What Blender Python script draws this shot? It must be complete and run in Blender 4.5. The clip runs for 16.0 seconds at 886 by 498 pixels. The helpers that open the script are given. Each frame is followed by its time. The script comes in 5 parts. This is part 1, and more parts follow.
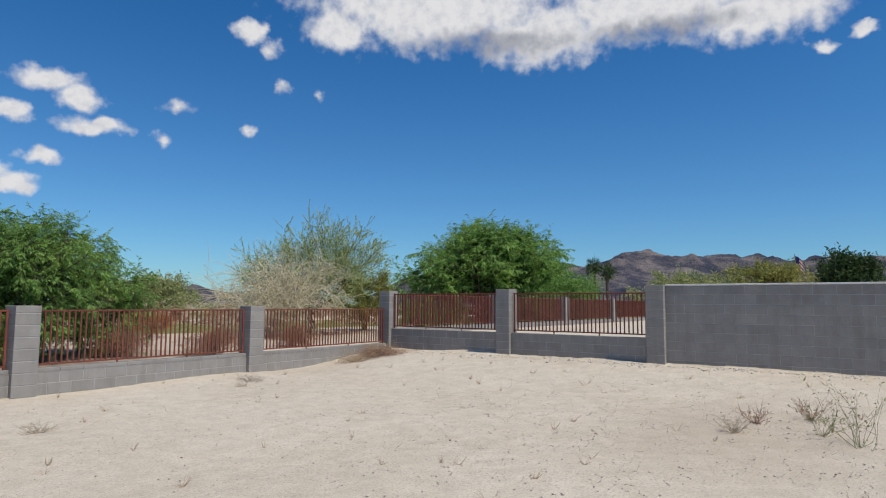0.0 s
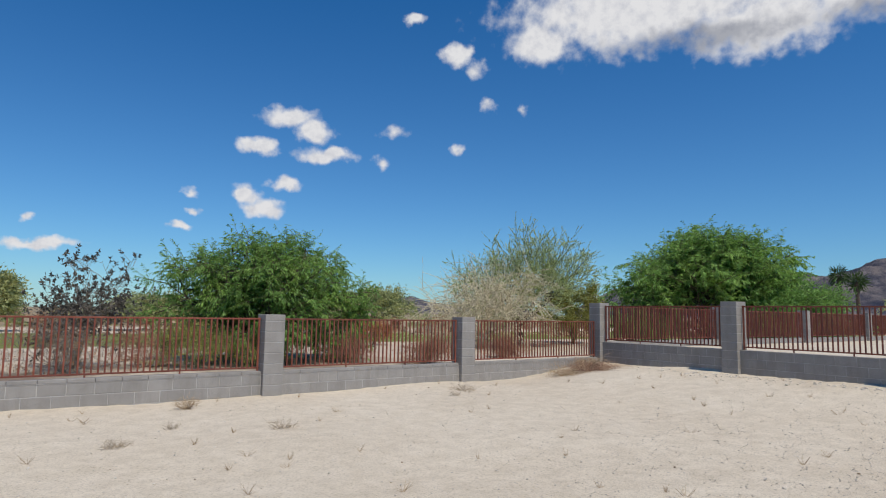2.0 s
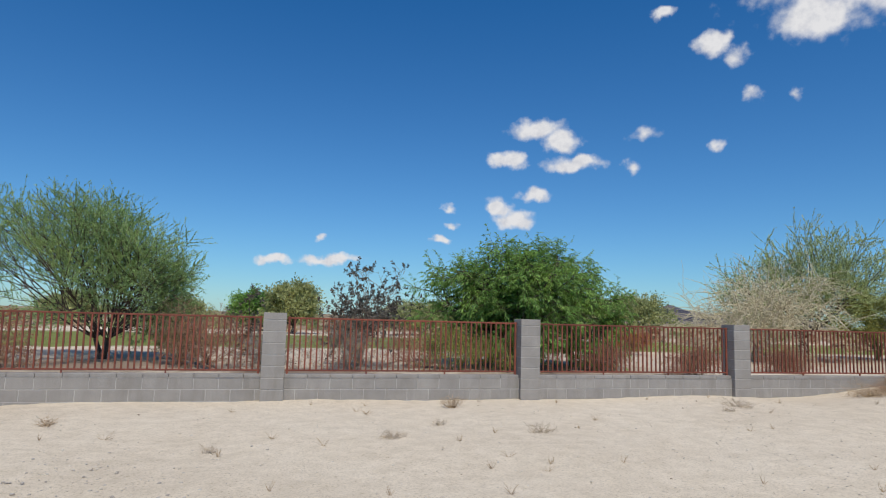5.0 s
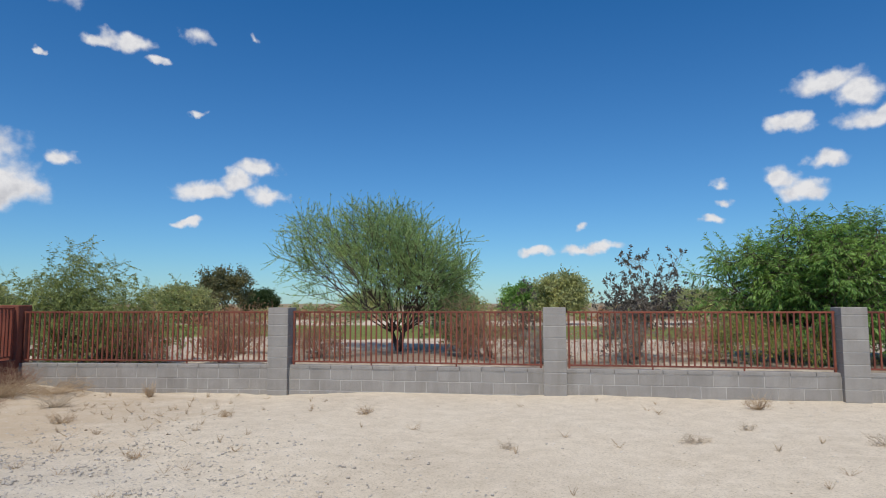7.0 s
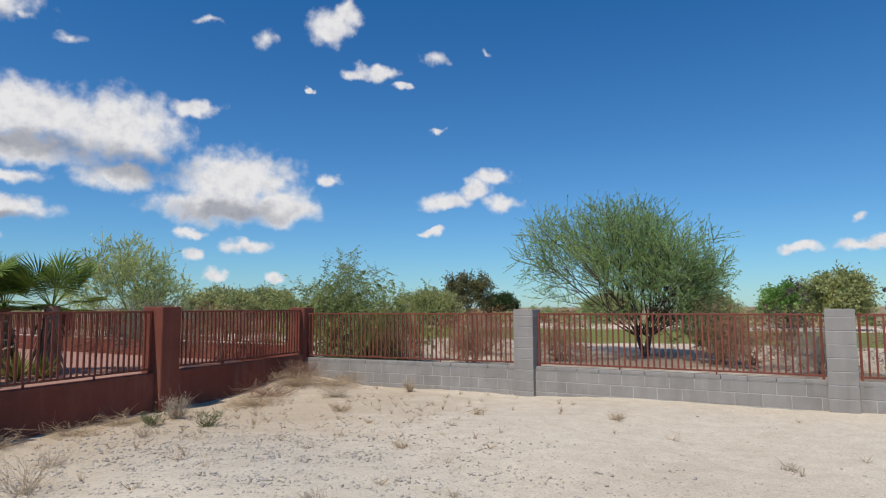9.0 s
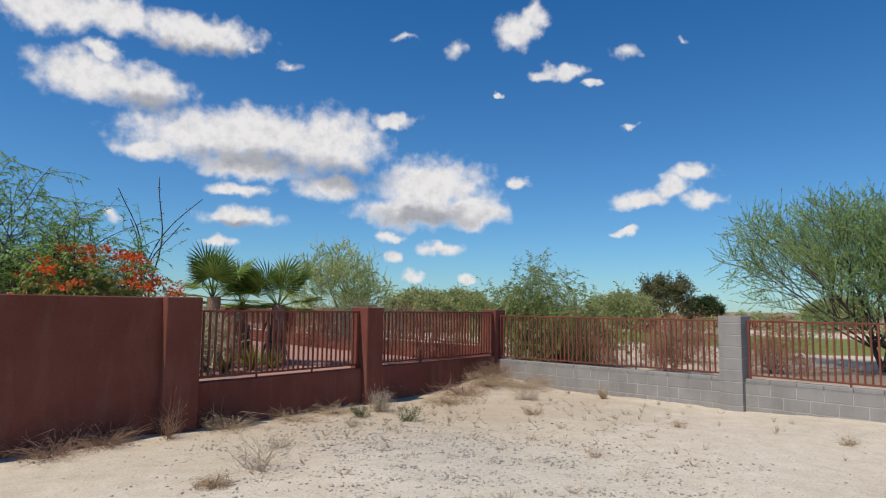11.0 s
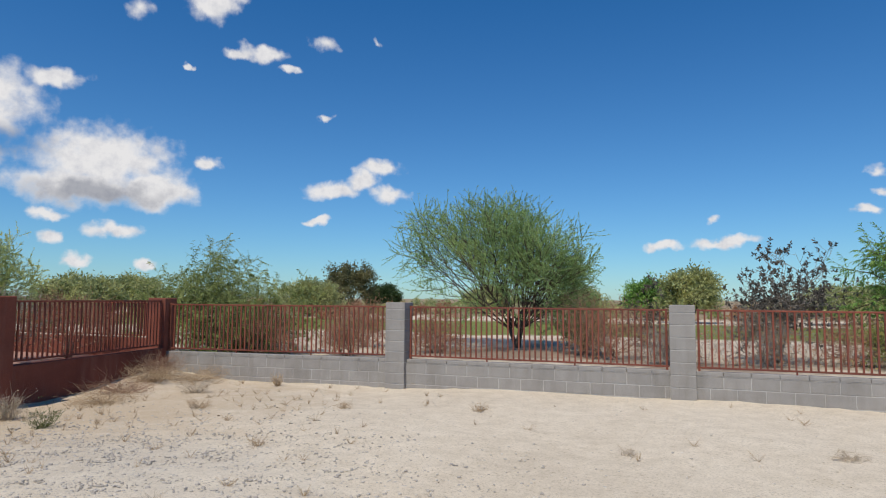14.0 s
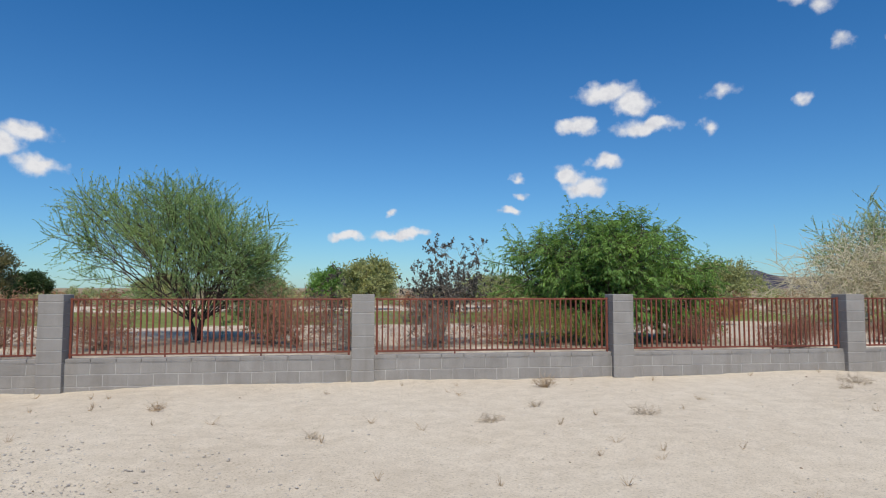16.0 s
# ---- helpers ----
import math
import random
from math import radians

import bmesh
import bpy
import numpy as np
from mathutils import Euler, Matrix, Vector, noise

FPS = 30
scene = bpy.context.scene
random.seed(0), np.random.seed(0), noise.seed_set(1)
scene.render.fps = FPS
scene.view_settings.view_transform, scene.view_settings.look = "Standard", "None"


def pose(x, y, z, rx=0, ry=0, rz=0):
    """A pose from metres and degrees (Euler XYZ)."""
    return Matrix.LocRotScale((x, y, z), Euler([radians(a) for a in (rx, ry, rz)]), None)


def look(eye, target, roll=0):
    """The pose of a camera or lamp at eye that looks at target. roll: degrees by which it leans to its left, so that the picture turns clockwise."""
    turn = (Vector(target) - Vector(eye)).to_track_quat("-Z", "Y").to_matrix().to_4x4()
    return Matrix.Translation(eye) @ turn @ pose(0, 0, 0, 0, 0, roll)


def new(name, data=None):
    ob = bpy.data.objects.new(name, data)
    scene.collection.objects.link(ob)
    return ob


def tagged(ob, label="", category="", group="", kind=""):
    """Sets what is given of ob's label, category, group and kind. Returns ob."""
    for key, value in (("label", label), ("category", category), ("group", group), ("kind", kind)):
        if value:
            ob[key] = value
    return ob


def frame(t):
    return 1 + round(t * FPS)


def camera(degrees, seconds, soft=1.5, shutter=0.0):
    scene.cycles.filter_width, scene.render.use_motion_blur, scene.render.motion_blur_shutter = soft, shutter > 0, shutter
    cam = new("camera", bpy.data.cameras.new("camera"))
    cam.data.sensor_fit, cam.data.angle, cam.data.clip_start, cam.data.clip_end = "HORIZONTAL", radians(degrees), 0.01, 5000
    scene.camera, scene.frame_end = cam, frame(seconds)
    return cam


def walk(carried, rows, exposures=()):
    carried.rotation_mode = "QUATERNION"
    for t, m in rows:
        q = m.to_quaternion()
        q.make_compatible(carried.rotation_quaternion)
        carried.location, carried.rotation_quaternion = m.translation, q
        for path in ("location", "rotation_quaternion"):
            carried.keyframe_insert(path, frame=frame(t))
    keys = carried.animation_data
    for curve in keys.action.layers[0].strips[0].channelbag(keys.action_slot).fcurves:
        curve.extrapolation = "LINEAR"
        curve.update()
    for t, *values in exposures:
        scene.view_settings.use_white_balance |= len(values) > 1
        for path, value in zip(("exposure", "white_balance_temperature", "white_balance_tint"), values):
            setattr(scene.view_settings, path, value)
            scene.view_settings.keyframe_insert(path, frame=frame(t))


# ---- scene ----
cam = camera(70.2, 16.0, soft=1.1)
PATH = [
    (0, (0.142, -11.943, 1.618), (1.782, -10.811, 1.793), 0.4),
    (0.5, (0.264, -11.881, 1.625), (1.752, -10.56, 1.823), 0.3),
    (1, (0.25, -11.891, 1.618), (1.69, -10.518, 1.824), 0.8),
    (1.5, (0.237, -11.845, 1.615), (1.557, -10.356, 1.816), 0.6),
    (2, (0.255, -11.782, 1.621), (1.445, -10.187, 1.825), 1.0),
    (2.5, (0.275, -11.731, 1.62), (1.348, -10.056, 1.822), 1.1),
    (3, (0.235, -11.85, 1.616), (1.217, -10.117, 1.797), 0.9),
    (3.2, (0.287, -11.903, 1.591), (1.234, -10.151, 1.775), 1.1),
    (5.3, (0.299, -11.512, 1.548), (0.658, -9.555, 1.747), 0.8),
    (5.5, (0.217, -11.437, 1.606), (0.48, -9.463, 1.791), 0.2),
    (6, (0.166, -11.25, 1.611), (0.155, -9.258, 1.788), -0.0),
    (6.5, (0.124, -11.269, 1.624), (-0.086, -9.288, 1.8), 0.1),
    (7, (0.089, -11.339, 1.62), (-0.238, -9.373, 1.792), -0.1),
    (7.5, (0.044, -11.293, 1.609), (-0.401, -9.351, 1.789), -0.7),
    (8, (-0.016, -11.269, 1.606), (-0.607, -9.367, 1.793), -0.7),
    (8.5, (-0.067, -11.266, 1.593), (-0.875, -9.445, 1.774), -0.5),
    (9, (-0.072, -11.251, 1.588), (-1.088, -9.538, 1.773), -0.2),
    (9.3, (-0.053, -11.346, 1.606), (-1.173, -9.699, 1.791), 0.3),
    (9.5, (-0.042, -11.376, 1.604), (-1.221, -9.771, 1.796), 0.5),
    (10, (-0.119, -11.305, 1.626), (-1.453, -9.827, 1.813), 0.3),
    (10.2, (-0.119, -11.281, 1.624), (-1.517, -9.864, 1.811), 0.1),
    (12.3, (0.009, -11.226, 1.613), (-1.491, -9.916, 1.8), 0.9),
    (12.5, (-0.004, -11.215, 1.61), (-1.41, -9.805, 1.792), 1.1),
    (13, (0.033, -11.155, 1.601), (-1.143, -9.547, 1.78), 0.9),
    (13.5, (0.108, -11.111, 1.613), (-0.827, -9.351, 1.784), 0.5),
    (14, (0.113, -11.105, 1.619), (-0.579, -9.235, 1.777), 0.4),
    (14.5, (0.058, -11.127, 1.635), (-0.394, -9.184, 1.778), 0.4),
    (15, (0.03, -11.42, 1.655), (-0.204, -9.44, 1.79), 0.25),
    (15.5, (0.046, -11.335, 1.675), (0.112, -9.341, 1.802), 0.1),
    (16, (0.077, -11.307, 1.658), (0.346, -9.33, 1.782), 0.05),
]
walk(cam, [(t, look(eye, target, roll)) for t, eye, target, roll in PATH],
     [(0, -0.08, 6500, 10), (3, -0.06, 6500, 10), (9, 0.0, 6550, 10), (12.4, 0.03, 6720, 10), (14.5, 0.0, 6550, 10), (16, 0.0, 6500, 10)])

# ---- light ----
SUN_EL, SUN_AZ = 60.0, 182.5          # degrees; azimuth clockwise from +y


def build_world():
    w = bpy.data.worlds.new("sky")
    scene.world = w
    w.use_nodes = True
    nt = w.node_tree
    nt.nodes.clear()
    N, L = nt.nodes.new, nt.links.new
    sky = N("ShaderNodeTexSky")
    sky.sky_type = "NISHITA"
    sky.sun_disc = False
    sky.sun_elevation = radians(SUN_EL)
    sky.sun_rotation = radians(SUN_AZ)
    sky.altitude = 0
    sky.air_density = 1.0
    sky.dust_density = SKY_DUST
    sky.ozone_density = SKY_OZONE

    def math_node(op, a, b=None, c=None):
        n = N("ShaderNodeMath")
        n.operation = op
        for i, v in enumerate((a, b, c)):
            if v is None:
                continue
            if isinstance(v, (int, float)):
                n.inputs[i].default_value = v
            else:
                L(v, n.inputs[i])
        return n.outputs[0]

    tc = N("ShaderNodeTexCoord")
    sep = N("ShaderNodeSeparateXYZ")
    L(tc.outputs["Generated"], sep.inputs[0])
    az = math_node("MULTIPLY", math_node("ARCTAN2", sep.outputs[0], sep.outputs[1]), 180 / math.pi)
    el = math_node("MULTIPLY", math_node("ARCSINE", sep.outputs[2]), 180 / math.pi)
    comb = N("ShaderNodeCombineXYZ")
    L(az, comb.inputs[0])
    L(el, comb.inputs[1])

    def noise_tex(scale, detail, vec, rough=0.6):
        n = N("ShaderNodeTexNoise")
        n.inputs["Scale"].default_value = scale
        n.inputs["Detail"].default_value = detail
        n.inputs["Roughness"].default_value = rough
        L(vec, n.inputs["Vector"])
        return n

    def vec(op, a, b):
        n = N("ShaderNodeVectorMath")
        n.operation = op
        for i, v in enumerate((a, b)):
            if v is None:
                continue
            if isinstance(v, tuple):
                n.inputs[i].default_value = v
            else:
                L(v, n.inputs[i])
        return n

    big = noise_tex(0.5, 4, comb.outputs[0], 0.5)
    shift = vec("MULTIPLY", vec("SUBTRACT", big.outputs["Color"], (0.5, 0.5, 0.5)).outputs[0], (3.0, 1.9, 0.0)).outputs[0]
    warped = vec("ADD", comb.outputs[0], shift).outputs[0]

    def field(cells, source):
        total = None
        for a, e, ra, re in cells:
            d = vec("MULTIPLY", vec("SUBTRACT", source, (a, e, 0)).outputs[0], (0.86 / ra, 0.86 / re, 0))
            ln = vec("LENGTH", d.outputs[0], None)
            v = math_node("SUBTRACT", 1.0, ln.outputs["Value"])
            total = v if total is None else math_node("SMOOTH_MAX", total, v, 0.18)
        return total

    cells = CLOUDS_EAST + CLOUDS_MID + CLOUDS_NORTH + CLOUDS_WEST + CLOUDS_LOW
    dens = field(cells, warped)
    wisps = math_node("MULTIPLY", math_node("MAXIMUM", field(CLOUDS_FAINT, warped), -0.5), 0.55)
    dens = math_node("MAXIMUM", dens, wisps)
    fine = noise_tex(0.75, 4, comb.outputs[0], 0.5)
    dens = math_node("ADD", dens, math_node("MULTIPLY", math_node("SUBTRACT", fine.outputs["Fac"], 0.5), 0.95))
    mask = N("ShaderNodeMapRange")
    mask.interpolation_type = "SMOOTHSTEP"
    mask.inputs["From Min"].default_value = -0.04
    mask.inputs["From Max"].default_value = 0.62
    L(dens, mask.inputs["Value"])
    # flat grey undersides of the large heaps
    under = field(CLOUD_BASES, warped)
    under = math_node("ADD", under, math_node("MULTIPLY", math_node("SUBTRACT", fine.outputs["Fac"], 0.5), 0.8))
    grey = N("ShaderNodeMapRange")
    grey.interpolation_type = "SMOOTHSTEP"
    grey.inputs["From Min"].default_value = 0.0
    grey.inputs["From Max"].default_value = 0.8
    L(under, grey.inputs["Value"])
    tone = N("ShaderNodeMixRGB")
    tone.inputs[1].default_value = (CLOUD_WHITE, CLOUD_WHITE, CLOUD_WHITE * 1.02, 1)
    tone.inputs[2].default_value = (CLOUD_WHITE * 0.50, CLOUD_WHITE * 0.52, CLOUD_WHITE * 0.58, 1)
    L(grey.outputs[0], tone.inputs[0])
    soft = noise_tex(0.9, 4, comb.outputs[0])
    tone2 = N("ShaderNodeMixRGB")
    tone2.blend_type = "MULTIPLY"
    tone2.inputs[2].default_value = (0.72, 0.74, 0.80, 1)
    lum = N("ShaderNodeMapRange")
    lum.inputs["From Min"].default_value = 0.45
    lum.inputs["From Max"].default_value = 0.70
    L(soft.outputs["Fac"], lum.inputs["Value"])
    L(math_node("MULTIPLY", lum.outputs[0], 0.7), tone2.inputs[0])
    L(tone.outputs[0], tone2.inputs[1])
    tint = N("ShaderNodeMixRGB")
    tint.blend_type = "MULTIPLY"
    tint.inputs[0].default_value = 1.0
    slope = N("ShaderNodeMapRange")
    slope.inputs["From Max"].default_value = 34.0
    L(el, slope.inputs["Value"])
    hue = N("ShaderNodeMixRGB")
    hue.inputs[1].default_value = SKY_LOW
    hue.inputs[2].default_value = SKY_TINT
    L(slope.outputs[0], hue.inputs[0])
    L(hue.outputs[0], tint.inputs[2])
    L(sky.outputs[0], tint.inputs[1])
    mix = N("ShaderNodeMixRGB")
    L(mask.outputs[0], mix.inputs[0])
    L(tint.outputs[0], mix.inputs[1])
    L(tone2.outputs[0], mix.inputs[2])
    bg = N("ShaderNodeBackground")
    bg.inputs["Strength"].default_value = SKY_STRENGTH
    L(mix.outputs[0], bg.inputs["Color"])
    out = N("ShaderNodeOutputWorld")
    L(bg.outputs[0], out.inputs[0])


SKY_STRENGTH, SKY_DUST, SKY_OZONE = 0.10, 0.15, 5.0
SKY_TINT, SKY_LOW = (0.12, 0.67, 1.07, 1), (0.58, 0.88, 1.09, 1)
CLOUD_WHITE = 7.8
# clouds: azimuth, elevation and half sizes in degrees
CLOUDS_EAST = [(54.5, 25.7, 12.5, 3.3), (64.2, 23.6, 7.0, 2.7), (73.7, 24.8, 10.5, 2.5), (82.6, 23.2, 7.0, 2.2),
               (45.4, 23.8, 3.1, 2.0), (87.3, 20.0, 1.0, 0.6), (90.1, 20.4, 1.2, 0.5)]
CLOUDS_MID = [(22.5, 17.0, 2.3, 1.0), (24.8, 15.9, 1.9, 1.0), (25.9, 13.9, 2.8, 0.8), (20.0, 14.2, 1.8, 0.8),
              (19.1, 10.1, 1.1, 1.0), (20.3, 8.9, 2.1, 0.8), (22.2, 11.0, 1.4, 0.7),
              (13.7, 6.9, 0.9, 0.4), (33.7, 25.8, 1.3, 0.5),
              (37.8, 22.9, 1.5, 0.9)]
CLOUDS_NORTH = [(-30.3, 9.6, 2.5, 0.8), (-27.8, 10.6, 1.6, 1.0), (-26.1, 11.6, 1.9, 0.8), (-25.2, 9.2, 1.8, 0.8),
                (-31.6, 6.8, 1.0, 0.4), (-31.1, 15.9, 0.8, 0.3), (-39.0, 20.7, 1.4, 0.5), (-36.8, 20.9, 2.0, 0.7),
                (-34.4, 19.7, 0.9, 0.4), (-43.2, 19.2, 0.4, 0.3), (3.9, 4.9, 3.0, 0.5),
                (-0.9, 4.6, 1.5, 0.5)]
CLOUDS_WEST = [(-78.2, 17.9, 4.2, 1.9), (-76.5, 22.6, 4.2, 1.5), (-81.0, 22.2, 4.0, 1.8), (-66.5, 14.6, 6.0, 2.4),
               (-69.6, 14.3, 6.4, 2.1), (-64.0, 15.0, 5.5, 2.4), (-58.5, 14.5, 5.4, 2.9), (-65.3, 12.3, 5.0, 1.4),
               (-58.4, 10.7, 3.4, 1.2), (-49.0, 10.9, 5.6, 2.8), (-50.5, 8.6, 5.6, 1.7), (-45.4, 8.7, 3.6, 1.7),
               (-52.6, 16.8, 2.3, 0.8), (-74.1, 17.5, 3.9, 1.9), (-70.0, 22.4, 5.6, 1.5), (-73.1, 12.8, 2.8, 0.9),
               (-41.1, 24.3, 2.2, 1.6), (-39.7, 25.4, 1.6, 1.2), (-66.2, 10.0, 2.9, 0.6)]
CLOUDS_LOW = [(-65.7, 7.6, 3.5, 0.9), (-67.7, 5.5, 1.8, 0.5), (-52.7, 6.4, 1.2, 0.5), (-47.9, 5.3, 2.1, 0.6),
              (-52.6, 4.5, 1.2, 0.6), (-50.5, 2.7, 0.9, 0.7), (-45.6, 2.8, 1.0, 0.5), (-41.0, 11.4, 1.2, 0.7),
              (-43.3, 19.2, 0.4, 0.3), (-77.3, 19.8, 1.4, 0.8)]
CLOUDS_FAINT = [(32.0, 16.1, 1.2, 0.6), (30.6, 13.4, 0.8, 0.6), (38.1, 14.8, 0.8, 0.4), (40.8, 18.6, 0.8, 0.6),
                (43.9, 18.0, 0.6, 0.6), (14.4, 10.0, 0.6, 0.4), (14.8, 8.3, 0.5, 0.3), (39.4, 21.7, 1.3, 0.8),
                (-31.1, 22.1, 1.1, 0.6), (-26.5, 22.6, 0.6, 0.3), (-51.8, 23.8, 1.0, 0.3), (-46.7, 23.1, 1.0, 0.8),
                (-65.2, 21.7, 0.9, 0.4), (-62.4, 20.8, 1.2, 0.4), (-76.1, 7.3, 0.8, 0.6), (3.2, 6.9, 0.4, 0.3)]
CLOUD_BASES = [(-64.0, 12.6, 8.0, 1.2), (-57.0, 11.6, 5.0, 1.6), (-49.5, 8.2, 6.0, 1.2), (-73.5, 16.4, 4.0, 1.0),
               (60.0, 23.0, 9.0, 1.4), (75.0, 23.2, 8.0, 1.2), (-65.7, 6.9, 3.5, 0.5), (-70.0, 21.2, 5.0, 0.8)]
build_world()

sun_data = bpy.data.lights.new("sun", "SUN")
sun_data.energy = 3.9
sun_data.angle = radians(0.53)
sun_data.color = (1.0, 0.93, 0.82)
sun = new("sun", sun_data)
sun.matrix_world = look((0, 0, 0), (-math.cos(radians(SUN_EL)) * math.sin(radians(SUN_AZ)),
                                    -math.cos(radians(SUN_EL)) * math.cos(radians(SUN_AZ)),
                                    -math.sin(radians(SUN_EL))))


# ---- materials ----
def nodes_of(name, rough=0.85, metal=0.0, spec=0.3):
    m = bpy.data.materials.new(name)
    m.use_nodes = True
    nt = m.node_tree
    b = nt.nodes["Principled BSDF"]
    b.inputs["Roughness"].default_value = rough
    b.inputs["Metallic"].default_value = metal
    b.inputs["Specular IOR Level"].default_value = spec
    return m, nt, b


def ramp(nt, fac, stops):
    r = nt.nodes.new("ShaderNodeValToRGB")
    while len(r.color_ramp.elements) < len(stops):
        r.color_ramp.elements.new(0.5)
    for e, (p, c) in zip(r.color_ramp.elements, stops):
        e.position, e.color = p, (*c, 1)
    nt.links.new(fac, r.inputs[0])
    return r.outputs[0]


def tex(nt, scale, detail=4, rough=0.6, stretch=None):
    tc = nt.nodes.new("ShaderNodeNewGeometry")
    src = tc.outputs["Position"]
    if stretch:
        mp = nt.nodes.new("ShaderNodeMapping")
        mp.inputs["Scale"].default_value = stretch
        nt.links.new(src, mp.inputs[0])
        src = mp.outputs[0]
    n = nt.nodes.new("ShaderNodeTexNoise")
    n.inputs["Scale"].default_value = scale
    n.inputs["Detail"].default_value = detail
    n.inputs["Roughness"].default_value = rough
    nt.links.new(src, n.inputs["Vector"])
    return n.outputs["Fac"]


def mixed(nt, fac, a, b, kind="MIX"):
    n = nt.nodes.new("ShaderNodeMixRGB")
    n.blend_type = kind
    for i, v in enumerate((fac, a, b)):
        if isinstance(v, (int, float)):
            n.inputs[i].default_value = v
        elif isinstance(v, tuple):
            n.inputs[i].default_value = (*v, 1)
        else:
            nt.links.new(v, n.inputs[i])
    return n.outputs[0]


def bumped(nt, b, height, strength, dist=0.01):
    n = nt.nodes.new("ShaderNodeBump")
    n.inputs["Strength"].default_value = strength
    n.inputs["Distance"].default_value = dist
    nt.links.new(height, n.inputs["Height"])
    nt.links.new(n.outputs[0], b.inputs["Normal"])


def block_material(name, lo, hi, spread=0.055):
    m, nt, b = nodes_of(name, 0.93, 0, 0.2)
    c = ramp(nt, tex(nt, 3.0, 6), [(0.3, lo), (0.7, hi)])
    grain = ramp(nt, tex(nt, 160, 3), [(0.3, (0.72, 0.72, 0.72)), (0.62, (1.05, 1.05, 1.05))])
    c = mixed(nt, 1.0, c, grain, "MULTIPLY")
    info = nt.nodes.new("ShaderNodeObjectInfo")
    v = ramp(nt, info.outputs["Random"], [(0.0, (1 - spread,) * 3), (1.0, (1 + spread,) * 3)])
    c = mixed(nt, 1.0, c, v, "MULTIPLY")
    # rain streaks and dust
    streak = ramp(nt, tex(nt, 2.2, 4, 0.6, (3, 3, 0.35)), [(0.45, (1, 1, 1)), (0.75, (0.86, 0.85, 0.83))])
    c = mixed(nt, 1.0, c, streak, "MULTIPLY")
    nt.links.new(c, b.inputs["Base Color"])
    bumped(nt, b, tex(nt, 120, 4), 0.5, 0.004)
    return m


BLOCK = block_material("concrete_block", (0.295, 0.278, 0.256), (0.36, 0.340, 0.314))
MORTAR = block_material("pale_mortar", (0.42, 0.40, 0.375), (0.51, 0.49, 0.46), 0.03)


def stucco_material():
    m, nt, b = nodes_of("red_stucco", 0.95, 0, 0.15)
    c = ramp(nt, tex(nt, 1.1, 6), [(0.3, (0.182, 0.061, 0.042)), (0.7, (0.250, 0.086, 0.059))])
    c = mixed(nt, 1.0, c, ramp(nt, tex(nt, 60, 4), [(0.3, (0.82, 0.82, 0.82)), (0.7, (1.08, 1.08, 1.08))]), "MULTIPLY")
    dust = ramp(nt, tex(nt, 2.0, 5, 0.6, (2.5, 2.5, 0.5)), [(0.5, (0, 0, 0)), (0.8, (0.35, 0.35, 0.35))])
    c = mixed(nt, dust, c, (0.30, 0.17, 0.125))
    nt.links.new(c, b.inputs["Base Color"])
    bumped(nt, b, tex(nt, 45, 6), 0.8, 0.012)
    return m


STUCCO = stucco_material()


def iron_material():
    m, nt, b = nodes_of("rust_red_painted_iron", 0.6, 0, 0.4)
    c = ramp(nt, tex(nt, 8, 6), [(0.3, (0.145, 0.042, 0.026)), (0.55, (0.205, 0.058, 0.035)), (0.8, (0.27, 0.095, 0.058))])
    info = nt.nodes.new("ShaderNodeObjectInfo")
    c = mixed(nt, 1.0, c, ramp(nt, info.outputs["Random"], [(0, (0.8, 0.8, 0.8)), (1, (1.2, 1.15, 1.1))]), "MULTIPLY")
    nt.links.new(c, b.inputs["Base Color"])
    bumped(nt, b, tex(nt, 90, 4), 0.3, 0.002)
    return m


IRON = iron_material()


def plain(name, lo, hi, scale=12, rough=0.85, bump=0.4, bumpscale=60, metal=0.0):
    m, nt, b = nodes_of(name, rough, metal, 0.3)
    c = ramp(nt, tex(nt, scale, 5), [(0.3, lo), (0.7, hi)])
    nt.links.new(c, b.inputs["Base Color"])
    bumped(nt, b, tex(nt, bumpscale, 4), bump, 0.006)
    return m


def leaf_material(name, lo, hi, trans=0.35):
    m, nt, b = nodes_of(name, 0.6, 0, 0.3)
    geo = nt.nodes.new("ShaderNodeNewGeometry")
    c = ramp(nt, geo.outputs["Random Per Island"], [(0.0, lo), (1.0, hi)])
    c = mixed(nt, 1.0, c, ramp(nt, tex(nt, 0.8, 3), [(0.3, (0.66, 0.74, 0.66)), (0.5, (1.0, 1.0, 1.0)), (0.7, (1.32, 1.22, 1.05))]), "MULTIPLY")
    nt.links.new(c, b.inputs["Base Color"])
    t = nt.nodes.new("ShaderNodeBsdfTranslucent")
    nt.links.new(c, t.inputs[0])
    mx = nt.nodes.new("ShaderNodeMixShader")
    mx.inputs[0].default_value = trans
    out = nt.nodes["Material Output"]
    nt.links.new(b.outputs[0], mx.inputs[1])
    nt.links.new(t.outputs[0], mx.inputs[2])
    nt.links.new(mx.outputs[0], out.inputs[0])
    return m


